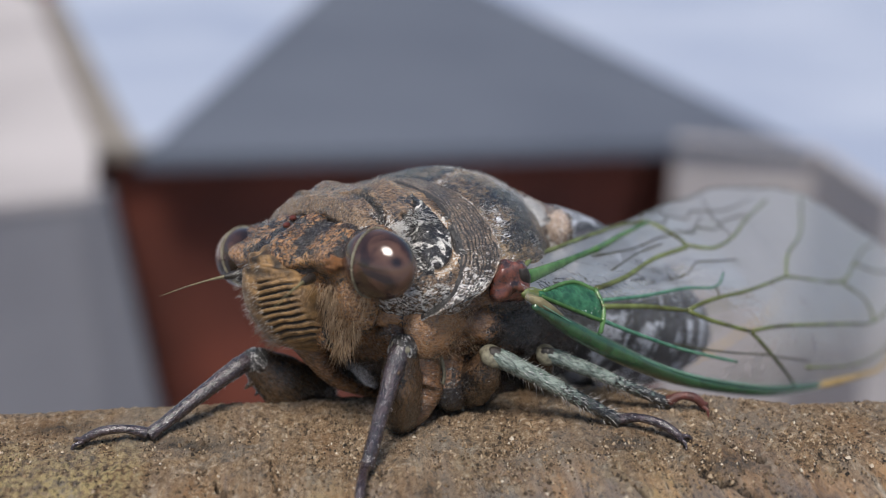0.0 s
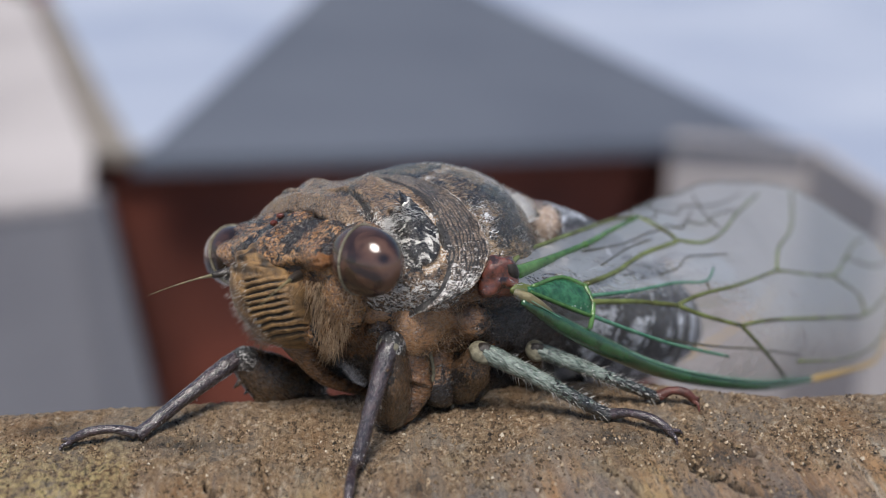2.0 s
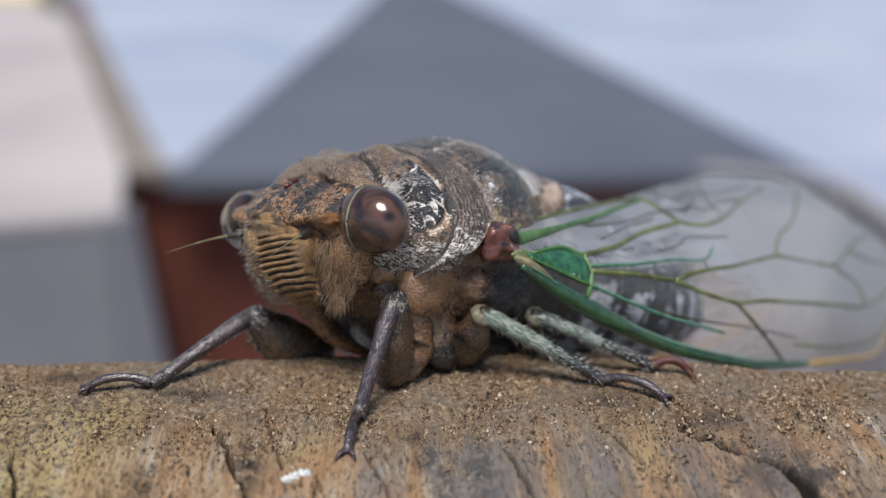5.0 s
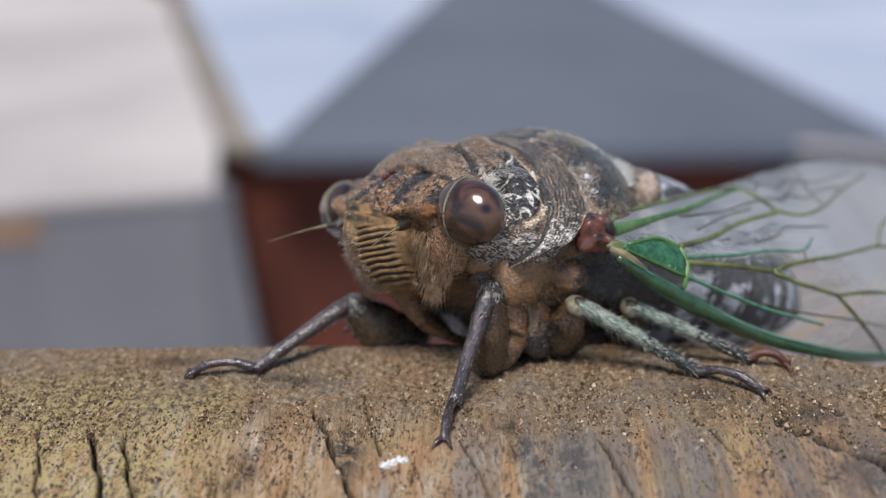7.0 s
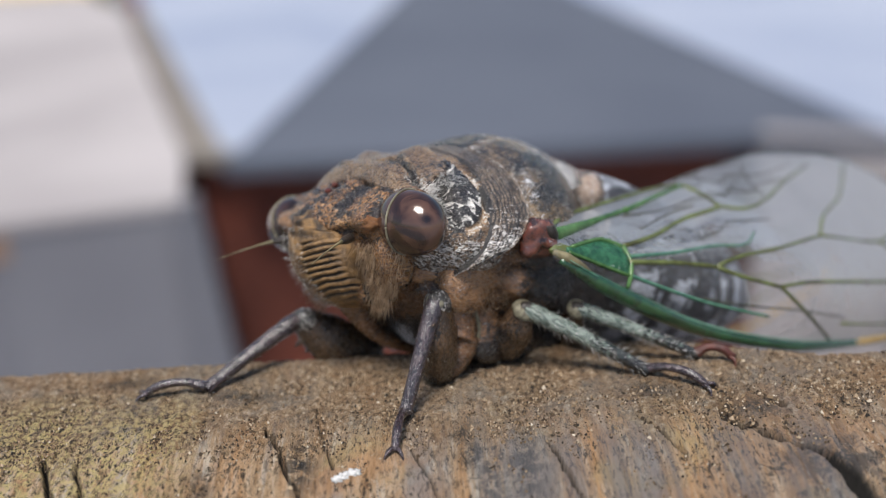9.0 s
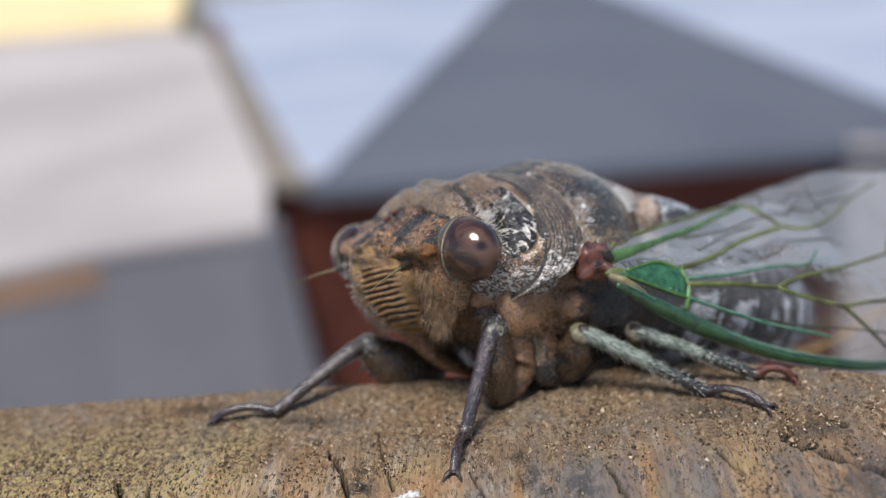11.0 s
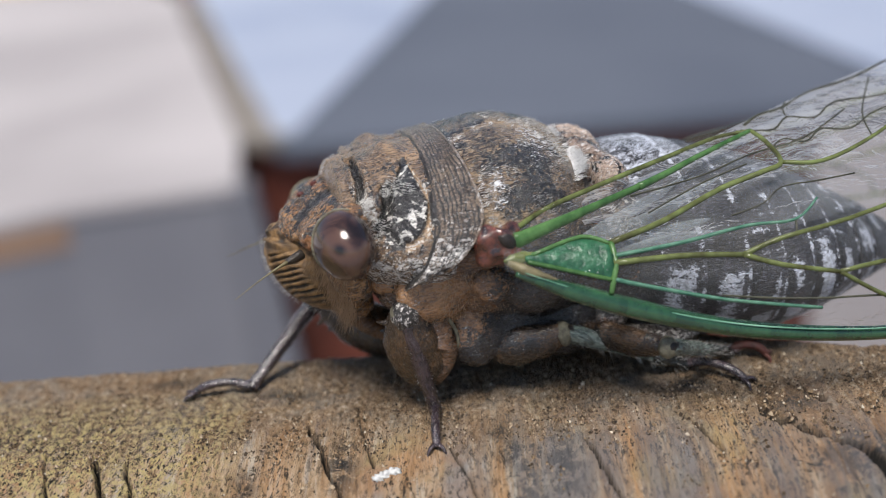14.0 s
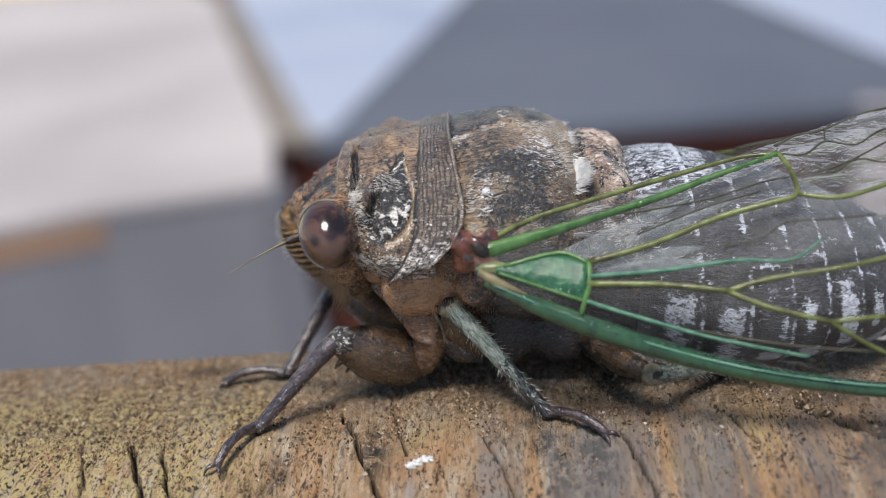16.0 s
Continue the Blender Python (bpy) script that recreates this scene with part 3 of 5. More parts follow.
# ---- yard behind ----
def build_yard():
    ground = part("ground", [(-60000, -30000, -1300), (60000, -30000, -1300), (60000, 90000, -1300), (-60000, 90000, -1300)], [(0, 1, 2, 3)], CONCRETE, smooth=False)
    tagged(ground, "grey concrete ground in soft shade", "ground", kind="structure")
    grass = part("dry_lawn", *prism([(-13000, 5250), (-1450, 5100), (-2900, 11000), (-13000, 11000)], -1300, -500), DRY_GRASS, smooth=False)
    tagged(grass, "sunlit straw-yellow dry lawn bank beyond the terrace", "lawn", kind="structure")
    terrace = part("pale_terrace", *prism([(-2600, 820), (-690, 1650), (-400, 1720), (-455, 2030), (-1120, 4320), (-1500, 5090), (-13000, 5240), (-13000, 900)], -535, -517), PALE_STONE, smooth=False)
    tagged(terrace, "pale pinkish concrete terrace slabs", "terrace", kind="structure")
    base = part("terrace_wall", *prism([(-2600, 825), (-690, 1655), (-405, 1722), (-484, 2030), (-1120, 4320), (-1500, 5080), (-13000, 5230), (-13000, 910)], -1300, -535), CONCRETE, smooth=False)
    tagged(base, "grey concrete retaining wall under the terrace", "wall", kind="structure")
    band = part("terrace_edge", *prism([(-2600, 822), (-690, 1652), (-520, 1762), (-523, 1768), (-692, 1658), (-2600, 828)], -585, -535.5), TERRACOTTA, smooth=False)
    tagged(band, "orange-brown clay edging under the terrace slabs", "edging", kind="structure")
    under = part("slab_base", *prism([(-440, 2210), (640, 2210), (900, 1860), (3200, 910), (3200, 6200), (-1560, 6200), (-1100, 4320)], -1300, -540), BRICK, smooth=False)
    tagged(under, "dark brick base under the white wall tops", "wall", kind="structure")
    kerb = part("brown_kerb", *prism([(-450, 2030), (-386, 2003), (-350, 2030), (-1040, 4320), (-1110, 4320)], -540, -515), BROWN, smooth=False)
    tagged(kerb, "brown stone kerb between terrace and white wall", "kerb", kind="structure")
    left = part("white_wall_top", *prism([(-380, 2045), (-345, 2040), (-45, 4210), (225, 6200), (-1580, 6200), (-1035, 4320)], -540, -514), WHITE, smooth=False)
    tagged(left, "low blue-white painted wall beside the slate slab", "wall", kind="structure")
    right = part("white_wall_top", *prism([(915, 1845), (905, 1545), (3200, 900), (3200, 6200), (380, 6200), (602, 4620)], -540, -514), WHITE, smooth=False)
    tagged(right, "broad blue-white painted wall beside the slate slab", "wall", kind="structure")
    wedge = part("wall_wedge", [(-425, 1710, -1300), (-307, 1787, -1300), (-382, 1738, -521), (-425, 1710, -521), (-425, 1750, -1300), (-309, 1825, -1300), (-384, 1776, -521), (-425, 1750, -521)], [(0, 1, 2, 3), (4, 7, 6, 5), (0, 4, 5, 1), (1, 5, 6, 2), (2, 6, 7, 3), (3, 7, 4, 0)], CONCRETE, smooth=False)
    tagged(wedge, "grey concrete wall end beside the brick plinth", "wall", kind="structure")
    pier = part("cream_wall_front", *prism([(672, 1955), (912, 1838), (900, 1538), (3200, 885), (3200, 905), (920, 1560), (930, 1860), (690, 1990)], -1300, -512), PALE_STONE, smooth=False)
    tagged(pier, "cream painted wall front beside the brick plinth", "wall", kind="structure")
    block = new("brick_plinth")
    tagged(block, "tapered red-brown brick plinth with a grey slate slab", "plinth")
    front = [(-446, 2060, -545), (660, 2060, -545), (640, 2205, -545), (-425, 2205, -545), (-352, 2090, -1300), (490, 2090, -1300), (480, 2200, -1300), (-345, 2200, -1300)]
    part("brick_body", front, [(0, 1, 2, 3), (7, 6, 5, 4), (4, 5, 1, 0), (5, 6, 2, 1), (6, 7, 3, 2), (7, 4, 0, 3)], BRICK, block, "red-brown brick", smooth=False)
    part("slate_slab", *prism([(-365, 1950), (668, 1950), (905, 1840), (602, 4600), (420, 6190), (215, 6190), (-48, 4200)], -545, -517), SLATE, block, "grey slate slab", smooth=False)


build_yard()
build_timber()


# ---- cicada, facing +x in its own space, drawn a little large and brought to true size here ----
UNIT = 0.00092
cicada = new("cicada")
tagged(cicada, "brown and green cicada with clear veined wings standing on the timber", "cicada")
RNG = random.Random(5)


def worn(x, a, y, z):
    return 0.07 * bump_at(x, y, z, 1.1, 2.0) + 0.035 * bump_at(x, y, z, 3.2, 4.0)


def blotch(n, a, b):
    q = min(1.0, max(0.0, (n - a) / (b - a)))
    return q * q * (3 - 2 * q)


def pod(c, r, turn=(0, 0, 0)):
    """One soft ellipsoid of a sculpted body: centre, radii and turn in degrees."""
    m = np.array(Euler([radians(a) for a in turn]).to_matrix())
    return np.array(c, float), np.array(r, float), m


def sculpted(centre, pods, lon, lat, blend=0.4):
    """One skin over several ellipsoids melted together, seen from a centre inside them."""
    p, a = np.meshgrid(np.linspace(0.0, math.pi, lat + 1), np.linspace(0, 2 * math.pi, lon, endpoint=False), indexing="ij")
    ways = np.stack([np.sin(p) * np.cos(a), np.sin(p) * np.sin(a), np.cos(p)], -1).reshape(-1, 3)

    def depth(q):
        total = np.zeros(len(q))
        for c, r, m in pods:
            u = (q - c) @ m
            k = np.linalg.norm(u / r, axis=1)
            total += np.exp(-(k * (k - 1) / np.maximum(np.linalg.norm(u / r ** 2, axis=1), 1e-6)) / blend)
        return -blend * np.log(np.maximum(total, 1e-30))

    low, high = np.zeros(len(ways)), np.zeros(len(ways))
    for s in np.linspace(0.2, 9.0, 60):
        high = np.where(depth(np.array(centre) + ways * s) < 0, s, high)
    low, high = high.copy(), high + 0.15
    for _ in range(10):
        mid = (low + high) / 2
        inside = depth(np.array(centre) + ways * mid[:, None]) < 0
        low, high = np.where(inside, mid, low), np.where(inside, high, mid)
    verts = np.array(centre) + ways * low[:, None]
    faces = [(i * lon + k, (i + 1) * lon + k, (i + 1) * lon + (k + 1) % lon, i * lon + (k + 1) % lon) for i in range(lat) for k in range(lon)]
    return verts, ways, faces


def both(*pods):
    """The pods and their mirror images on the other side."""
    return [q for c, r, turn in pods for q in (pod(c, r, turn), pod((c[0], -c[1], c[2]), r, (-turn[0], turn[1], -turn[2])))]


def build_head():
    pods = [pod((-0.7, 0, 6.9), (1.7, 4.3, 1.75)), pod((0.6, 0, 6.9), (1.5, 2.7, 1.05), (0, 14, 0)), pod((0.1, 0, 4.6), (1.3, 2.1, 2.4), (0, 24, 0))]
    pods += both(((-0.75, 4.5, 6.75), (1.25, 1.0, 1.45), (0, 0, 0)), ((0.62, 3.35, 6.75), (0.75, 0.95, 0.55), (0, 20, -25)),
                 ((-0.55, 3.3, 4.9), (0.95, 1.3, 1.6), (-18, 18, -20)), ((-0.6, 1.9, 3.5), (0.85, 0.9, 1.3), (0, 30, 0)))
    v, ways, faces = sculpted((-0.5, 0, 5.9), pods, 200, 150, 0.22)
    verts, mark, silver = [], [], []
    for q, w in zip(v, ways):
        x, y, z = q
        top = min(1.0, max(0.0, (z - 6.3) / 0.7))
        off = 0.08 * bump_at(x, y, z, 2.6, 3.0) + 0.05 * bump_at(x, y, z, 5.5, 1.0)
        lines = math.sin(2.6 * y + 1.4 * bump_at(x, y, z, 0.8, 5.0))
        off += top * (0.2 * lines * min(1, abs(y)) - 0.16 * math.exp(-(y / 0.3) ** 2) + 0.14 * bump_at(x, y, z, 1.3, 9.0))
        off -= 0.28 * math.exp(-((abs(y) - 2.55 - 0.2 * (z - 5)) / 0.22) ** 2) * (z < 6.3) * (x > -0.6)
        off -= 0.2 * math.exp(-((z - 6.2 - 0.05 * abs(y)) / 0.16) ** 2) * (1.2 < abs(y) < 4.2) * (x > 0)
        verts.append(tuple(q + w * off))
        m = 0.12 + top * (0.2 + 0.55 * blotch(-lines + 0.7 * bump_at(x, y, z, 1.6, 4.0), 0.35, 1.1)) + 0.25 * blotch(bump_at(x, y, z, 1.4, 19.0), 0.1, 0.4)
        m = max(m, 0.8 * math.exp(-((z - 6.25) / 0.22) ** 2 - ((abs(y) - 2.4) / 0.9) ** 2) * (x > 0.3), 0.85 * math.exp(-((abs(y) - 2.55 - 0.2 * (z - 5)) / 0.16) ** 2) * (z < 6.2) * (x > -0.6))
        m *= 1 - math.exp(-((abs(y) - 3.4) / 0.6) ** 2 - ((z - 6.7) / 0.5) ** 2)
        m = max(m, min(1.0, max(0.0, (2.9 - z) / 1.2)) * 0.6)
        mark.append(min(1.0, m)), silver.append(0.0)
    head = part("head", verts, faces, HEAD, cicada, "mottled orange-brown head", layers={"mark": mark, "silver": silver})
    # swollen ridged face
    cv, cf, marks2 = [], [], []
    lon, lat = 150, 190
    for i in range(lat + 1):
        p = math.pi * i / lat
        for k in range(lon):
            a = 2 * math.pi * k / lon
            d = (math.sin(p) * math.cos(a), math.sin(p) * math.sin(a), math.cos(p))
            side = abs(d[1])
            edge = min(1, max(0, (side - 0.2 - 0.12 * d[2]) / 0.07)) * min(1, max(0, (0.93 - side) / 0.1)) * min(1, max(0, (0.46 - d[2]) / 0.1)) * min(1, max(0, (d[2] + 0.84) / 0.1))
            w = 0.5 + 0.5 * math.cos((d[2] * 2.0 - 0.42 * side + 0.05 * bump_at(*d, 3.0, 2.0)) * 2 * math.pi / 0.235)
            groove = min(1.0, max(0.0, (0.5 - w) / 0.3))
            r = 1 - 0.06 * edge * groove + 0.02 * bump_at(*d, 5.0, 6.0) + 0.03 * max(0.0, min(1.0, (d[2] - 0.4) / 0.2)) * math.sin(d[2] * 26 + 3 * bump_at(*d, 2.5, 1.0))
            z = 4.85 + d[2] * 2.45 * r
            cv.append((0.6 + d[0] * (2.15 - 0.1 * d[2]) * (1 - 0.1 * side) * r + 0.36 * (z - 4.9), d[1] * (2.15 - 0.3 * d[2]) * r, z))
            upper = blotch(d[2] + 0.25 * bump_at(*cv[-1], 1.6, 8.0), 0.4, 0.58)
            marks2.append(min(1.0, 0.8 * upper * max(0.0, min(1.0, 0.6 + 2 * bump_at(*cv[-1], 2.2, 8.0))) + 1.0 * edge * groove + 0.35 * max(0, bump_at(*cv[-1], 2.0, 3.0))))
    for i in range(lat):
        for k in range(lon):
            j = (k + 1) % lon
            cf.append((i * lon + k, (i + 1) * lon + k, (i + 1) * lon + j, i * lon + j))
    clypeus = part("clypeus", cv, cf, CLYPEUS, head, "yellow-brown face plate with black grooves", layers={"mark": marks2})
    roots = []
    for k in range(260):
        q = RNG.uniform(-0.9, 0.7)
        z, y = 4.85 + 2.45 * q, RNG.uniform(-0.9, 0.9)
        roots.append(((0.7 + 2.1 * math.sqrt(max(0, 1 - q * q)) * math.sqrt(1 - (y / 2.4) ** 2) + 0.36 * (z - 4.9), y, z), (1, 0.3 * y, -0.5)))
    part("face_down", *hairs(roots, 0.28, 0.008, RNG), HAIR, clypeus, "fine pale down on the face")
    part("rostrum", *tube([(-0.3, 0, 2.9), (-0.9, 0, 2.0), (-1.8, 0, 1.0), (-3.2, 0, 0.3), (-5.0, 0, -0.3)], [0.8, 0.6, 0.42, 0.3, 0.15], 14), THORAX, head, "brown tapered beak")
    for side in (1, -1):
        tilt = Euler((radians(-10 * side), radians(8), radians(6 * side))).to_matrix()
        v, f = ball((-0.3, 5.35 * side, 6.55), (1.3, 1.85, 1.5), 64, 44, turn=tilt)
        dots = [max(0.0, 1 - ((x - 0.1) ** 2 + (z - 6.7) ** 2) / 0.09) if abs(y) > 6.4 else 0.0 for x, y, z in v]
        part("eye", v, f, EYE, head, "glossy dark brown compound eye", layers={"mark": dots})
        ring = [tilt @ Vector((1.3 * math.cos(q), -0.3 * side, 1.5 * math.sin(q))) + Vector((-0.3, 5.35 * side, 6.55)) for q in np.linspace(0, 2 * math.pi, 33)]
        part("eye_socket", *tube(ring, [0.055], 8, smooth=2), PALE, head, "pale rim round the eye")
        v, f = ball((0.8, 3.5 * side, 6.6), (0.5, 0.7, 0.46), 36, 24, shape=lambda d: 0.22 * bump_at(d.x, d.y, d.z, 2.2) + 0.1 * bump_at(d.x, d.y, d.z, 5.0))
        part("brow_plate", v, f, BROW, head, "orange spot before the eye")
        part("antenna_base", *tube([(1.35, 2.75 * side, 5.95), (1.8, 3.0 * side, 5.85), (2.1, 3.2 * side, 5.8)], [0.24, 0.2, 0.12], 10), BRISTLE, head, "short black first joint of the antenna")
        part("antenna", *tube([(2.1, 3.2 * side, 5.8), (2.7, 3.6 * side, 5.65), (3.6, 4.15 * side, 5.35), (4.6, 4.75 * side, 4.95)], [0.1, 0.04, 0.028, 0.012], 8), TAN, head, "thin pale brown bristle antenna")
    for x, y in ((0.75, 0.0), (0.0, 0.6), (0.0, -0.6)):
        part("ocellus", *ball((x, y, 8.5 - 0.42 * max(0, x)), (0.19, 0.19, 0.15), 16, 10), OCELLUS, head, "small red simple eye")
    roots = []
    for _ in range(2300):
        side = RNG.choice((1, -1))
        y, z = RNG.uniform(2.3, 4.7), RNG.uniform(2.5, 5.7)
        if y > 3.0 + 0.75 * (z - 2.6):
            continue
        x = 0.75 - 0.35 * (y - 2.4) - 0.32 * (5.4 - z) + RNG.uniform(-0.35, 0.12)
        roots.append(((x, y * side, z), (0.45, 0.25 * side, -1.0)))
    part("face_hair", *hairs(roots, 0.85, 0.017, RNG, 0.32), TAN_HAIR, head, "tan hair under the eyes")
    roots = []
    for _ in range(700):
        q, side = RNG.uniform(-0.6, 2.6), RNG.choice((1, -1))
        roots.append(((-1.25 - 0.15 * math.sin(q) + RNG.uniform(-0.35, 0.1), (5.0 + RNG.uniform(-0.5, 0.6)) * side, 6.75 + 1.35 * math.sin(q) + RNG.uniform(-0.2, 0.2)), (-0.6, 0.6 * side, 0.5 * math.sin(q))))
    part("eye_fringe", *hairs(roots, 0.34, 0.013, RNG, 0.5), HAIR, head, "silver hair behind the eyes")


HIND_BODY, TAIL = [], []


def along(z, *pairs):
    """A value that follows the height, from pairs of height and value."""
    return float(np.interp(z, [p[0] for p in pairs], [p[1] for p in pairs]))


def build_thorax():
    core = [(-0.5, 2.6, 5.6, 1.4, 1.2), (-1.4, 3.9, 5.8, 2.6, 2.3), (-3.0, 5.2, 5.4, 3.7, 4.0), (-5.2, 5.7, 5.0, 4.3, 5.4), (-8.5, 5.6, 4.3, 4.9, 5.4), (-11.5, 5.0, 3.7, 5.0, 5.2), (-13.6, 4.9, 3.1, 4.7, 4.9), (-15.0, 4.7, 2.8, 4.2, 4.4)]
    # Mark below and behind paints in the shade under the body.
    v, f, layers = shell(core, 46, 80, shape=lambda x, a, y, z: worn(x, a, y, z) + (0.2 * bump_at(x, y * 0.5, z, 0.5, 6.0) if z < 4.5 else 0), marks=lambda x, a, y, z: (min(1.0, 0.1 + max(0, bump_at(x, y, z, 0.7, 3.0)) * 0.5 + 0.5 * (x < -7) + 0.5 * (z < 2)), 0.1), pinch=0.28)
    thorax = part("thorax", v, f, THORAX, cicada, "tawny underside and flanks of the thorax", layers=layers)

    def lump(name, c, r, turn=(0, 0, 0), side=1, label="", material=None, mark=0.15, rough=0.05):
        m = Euler((radians(turn[0] * side), radians(turn[1]), radians(turn[2] * side))).to_matrix()
        v, f = ball((c[0], c[1] * side, c[2]), r, 40, 28, turn=m, shape=lambda d: rough * bump_at(d.x, d.y, d.z, 1.7, c[0]) + 0.02 * bump_at(d.x, d.y, d.z, 6.0))
        return part(name, v, f, material or THORAX, thorax, label, layers={"mark": [min(1.0, mark + max(0, bump_at(*p, 1.1, 8.0)) * 0.6) for p in v], "silver": [0.4] * len(v)})

    for side in (1, -1):
        # front coxa: a curved arm with a pale rim, then the trochanter at the hip
        arm = tube([(-2.1, 3.5 * side, 3.9), (-3.3, 4.0 * side, 2.8), (-4.1, 3.9 * side, 1.2), (-3.7, 3.4 * side, -0.2), (-3.3, 2.9 * side, -0.9)], [0.75, 0.95, 0.95, 0.85, 0.55], 24, 0.72, 8)
        coxa = part("coxa", *arm, THORAX, thorax, "curved brown front coxa", layers={"mark": [0.1 + 0.4 * max(0, bump_at(*p, 0.9, 3.0)) for p in arm[0]], "silver": [0.2] * len(arm[0])})
        part("coxa_rim", *tube([(-2.6, 4.1 * side, 3.9), (-4.0, 4.5 * side, 2.9), (-4.8, 4.35 * side, 1.2), (-4.4, 3.85 * side, -0.3)], [0.04, 0.09, 0.09, 0.04], 8, 1.0, 6), PALE, coxa, "pale rim of the coxa")
        lump("trochanter", (-3.4, 2.8, -0.95), (0.85, 0.75, 0.6), (0, 20, 0), side, "dark brown front trochanter", LEG, 0.2)
        lump("coxa", (-12.2, 2.6, 0.4), (1.6, 0.9, 1.3), (15, 0, 0), side, "brown hind coxa", THORAX, 0.5)
        lump("operculum", (-14.2, 3.0, -1.0), (3.1, 1.8, 0.55), (0, -4, 0), side, "dark sound plate under the body", THORAX, 0.7)
        # flank plates that meet in creases
        pods = [pod(c, r, turn) for c, r, turn in (((-4.2, 4.5, 3.7), (2.0, 0.95, 1.7), (-12, 12, 12)), ((-6.45, 5.35, 3.55), (0.85, 0.6, 0.95), (0, 25, 0)), ((-8.7, 4.9, 3.2), (1.8, 0.8, 1.5), (0, 10, 0)),
                                                   ((-5.7, 3.5, 1.3), (1.4, 0.9, 1.9), (14, 0, 0)), ((-7.8, 3.3, 1.0), (1.4, 0.8, 2.0), (12, -8, 0)), ((-10.2, 3.0, 0.8), (1.8, 0.9, 2.0), (10, 0, 0)), ((-2.2, 3.6, 4.3), (0.9, 0.8, 0.7), (0, 20, 0)))]
        v, ways, f = sculpted((-6.0, 2.2, 2.6), pods, 200, 120, 0.24)
        v = [q + w * (0.07 * bump_at(*q, 1.2, 4.0) + 0.03 * bump_at(*q, 4.0, 2.0)) for q, w in zip(v, ways)]
        # Dark red-brown pigment, plus body shade painted in low and to the rear.
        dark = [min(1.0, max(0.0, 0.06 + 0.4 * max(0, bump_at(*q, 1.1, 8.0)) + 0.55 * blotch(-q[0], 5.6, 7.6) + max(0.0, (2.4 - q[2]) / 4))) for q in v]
        red = [(x, y * side, z) for x, y, z in v]
        # The tan layer paints a warm glow of light onto the flank's front.
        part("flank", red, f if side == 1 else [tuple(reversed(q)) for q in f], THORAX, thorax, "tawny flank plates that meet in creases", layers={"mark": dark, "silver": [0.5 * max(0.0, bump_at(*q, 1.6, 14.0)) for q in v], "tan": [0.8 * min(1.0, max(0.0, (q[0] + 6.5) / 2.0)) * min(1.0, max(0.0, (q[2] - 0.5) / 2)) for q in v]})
    roots = []
    for _ in range(900):
        side, x = RNG.choice((1, -1)), RNG.uniform(-7.5, -2.6)
        z = RNG.uniform(2.2, 4.6)
        roots.append(((x, (5.45 - 0.12 * (4.4 - z) ** 2) * side, z), (0.1, 0.7 * side, -0.7)))
    part("flank_hair", *hairs(roots, 0.36, 0.009, RNG), TAN_HAIR, thorax, "fine tan hair on the flanks")

    # pronotum with oblique furrows and an outlined pointed field on each side
    rings = [(-0.45, 4.0, 6.2, 2.6, 0.9), (-0.85, 4.9, 6.0, 3.4, 1.3), (-1.7, 5.75, 5.75, 4.0, 1.6), (-2.9, 6.3, 5.5, 4.45, 1.75), (-4.0, 6.5, 5.4, 4.7, 1.7), (-4.8, 6.5, 5.35, 4.8, 1.5)]

    def oval(x, z):
        """Below one inside the black-edged field, pointed at its top."""
        u = (x + 3.2 + 0.26 * (z - 7.6)) / (0.95 * min(1.0, max(0.12, (9.55 - z) / 1.7)))
        return math.sqrt(u * u + (max(0.0, (7.4 - z)) / 1.25) ** 2) if z < 9.5 else 9.0

    def furrow(x, y, z):
        q = abs(x + 2.05 + 0.42 * (z - 7.3) + 0.12 * math.sin(2.6 * z))
        q2 = abs(x + 1.35 + 0.22 * (z - 8.2) + 0.1 * math.sin(3.1 * z))
        return (1.3 * math.exp(-(q / 0.19) ** 2) if 6.6 < z < 8.7 else 0) + (1.1 * math.exp(-(q2 / 0.15) ** 2) if 7.3 < z < 9.6 and abs(y) > 0.8 else 0)

    def shape(x, a, y, z):
        o = oval(x, z)
        lobes = 0.5 * math.exp(-((x + 3.0) / 0.7) ** 2 - ((abs(y) - 2.2) / 1.0) ** 2) + 0.46 * math.exp(-((x + 1.6) / 0.4) ** 2 - ((abs(y) - 2.8) / 1.1) ** 2)
        off = worn(x, a, y, z) * 0.8 + 0.05 * bump_at(x, y, z, 2.0, 5.0) - 0.6 * min(1, furrow(x, y, z)) - 0.22 * math.exp(-((o - 1.0) / 0.14) ** 2) - 0.2 * math.exp(-(y / 0.14) ** 2)
        return off + 0.22 * math.exp(-((x + 0.7) / 0.25) ** 2) + lobes + 0.3 * min(1.0, max(0.0, (5.6 - z) / 1.1)) ** 2

    def marks(x, a, y, z):
        o = oval(x, z)
        m = max(min(1, furrow(x, y, z)), math.exp(-((o - 1.0) / 0.16) ** 2), 0.1 + 0.26 * blotch(bump_at(x, y, z, 1.2, 1.0), 0.05, 0.35), 0.9 * math.exp(-(y / 0.16) ** 2) * (x < -1.4))
        s, tan = 0.02, 0.05 + 0.25 * blotch(z, 8.4, 9.4) + 0.5 * max(0.0, bump_at(x, y, z, 0.8, 31.0))
        squiggle = abs(math.sin(4.0 * x + 1.6 * z + 3.0 * bump_at(x, y, z, 1.1, 41.0)))
        m = max(m, 0.85 * blotch(0.3 - squiggle, 0.0, 0.2) * blotch(bump_at(x, y, z, 0.7, 43.0), -0.1, 0.15))
        m = min(1.0, m * 1.15) * (1 - 0.3 * blotch(z, 9.2, 9.8))
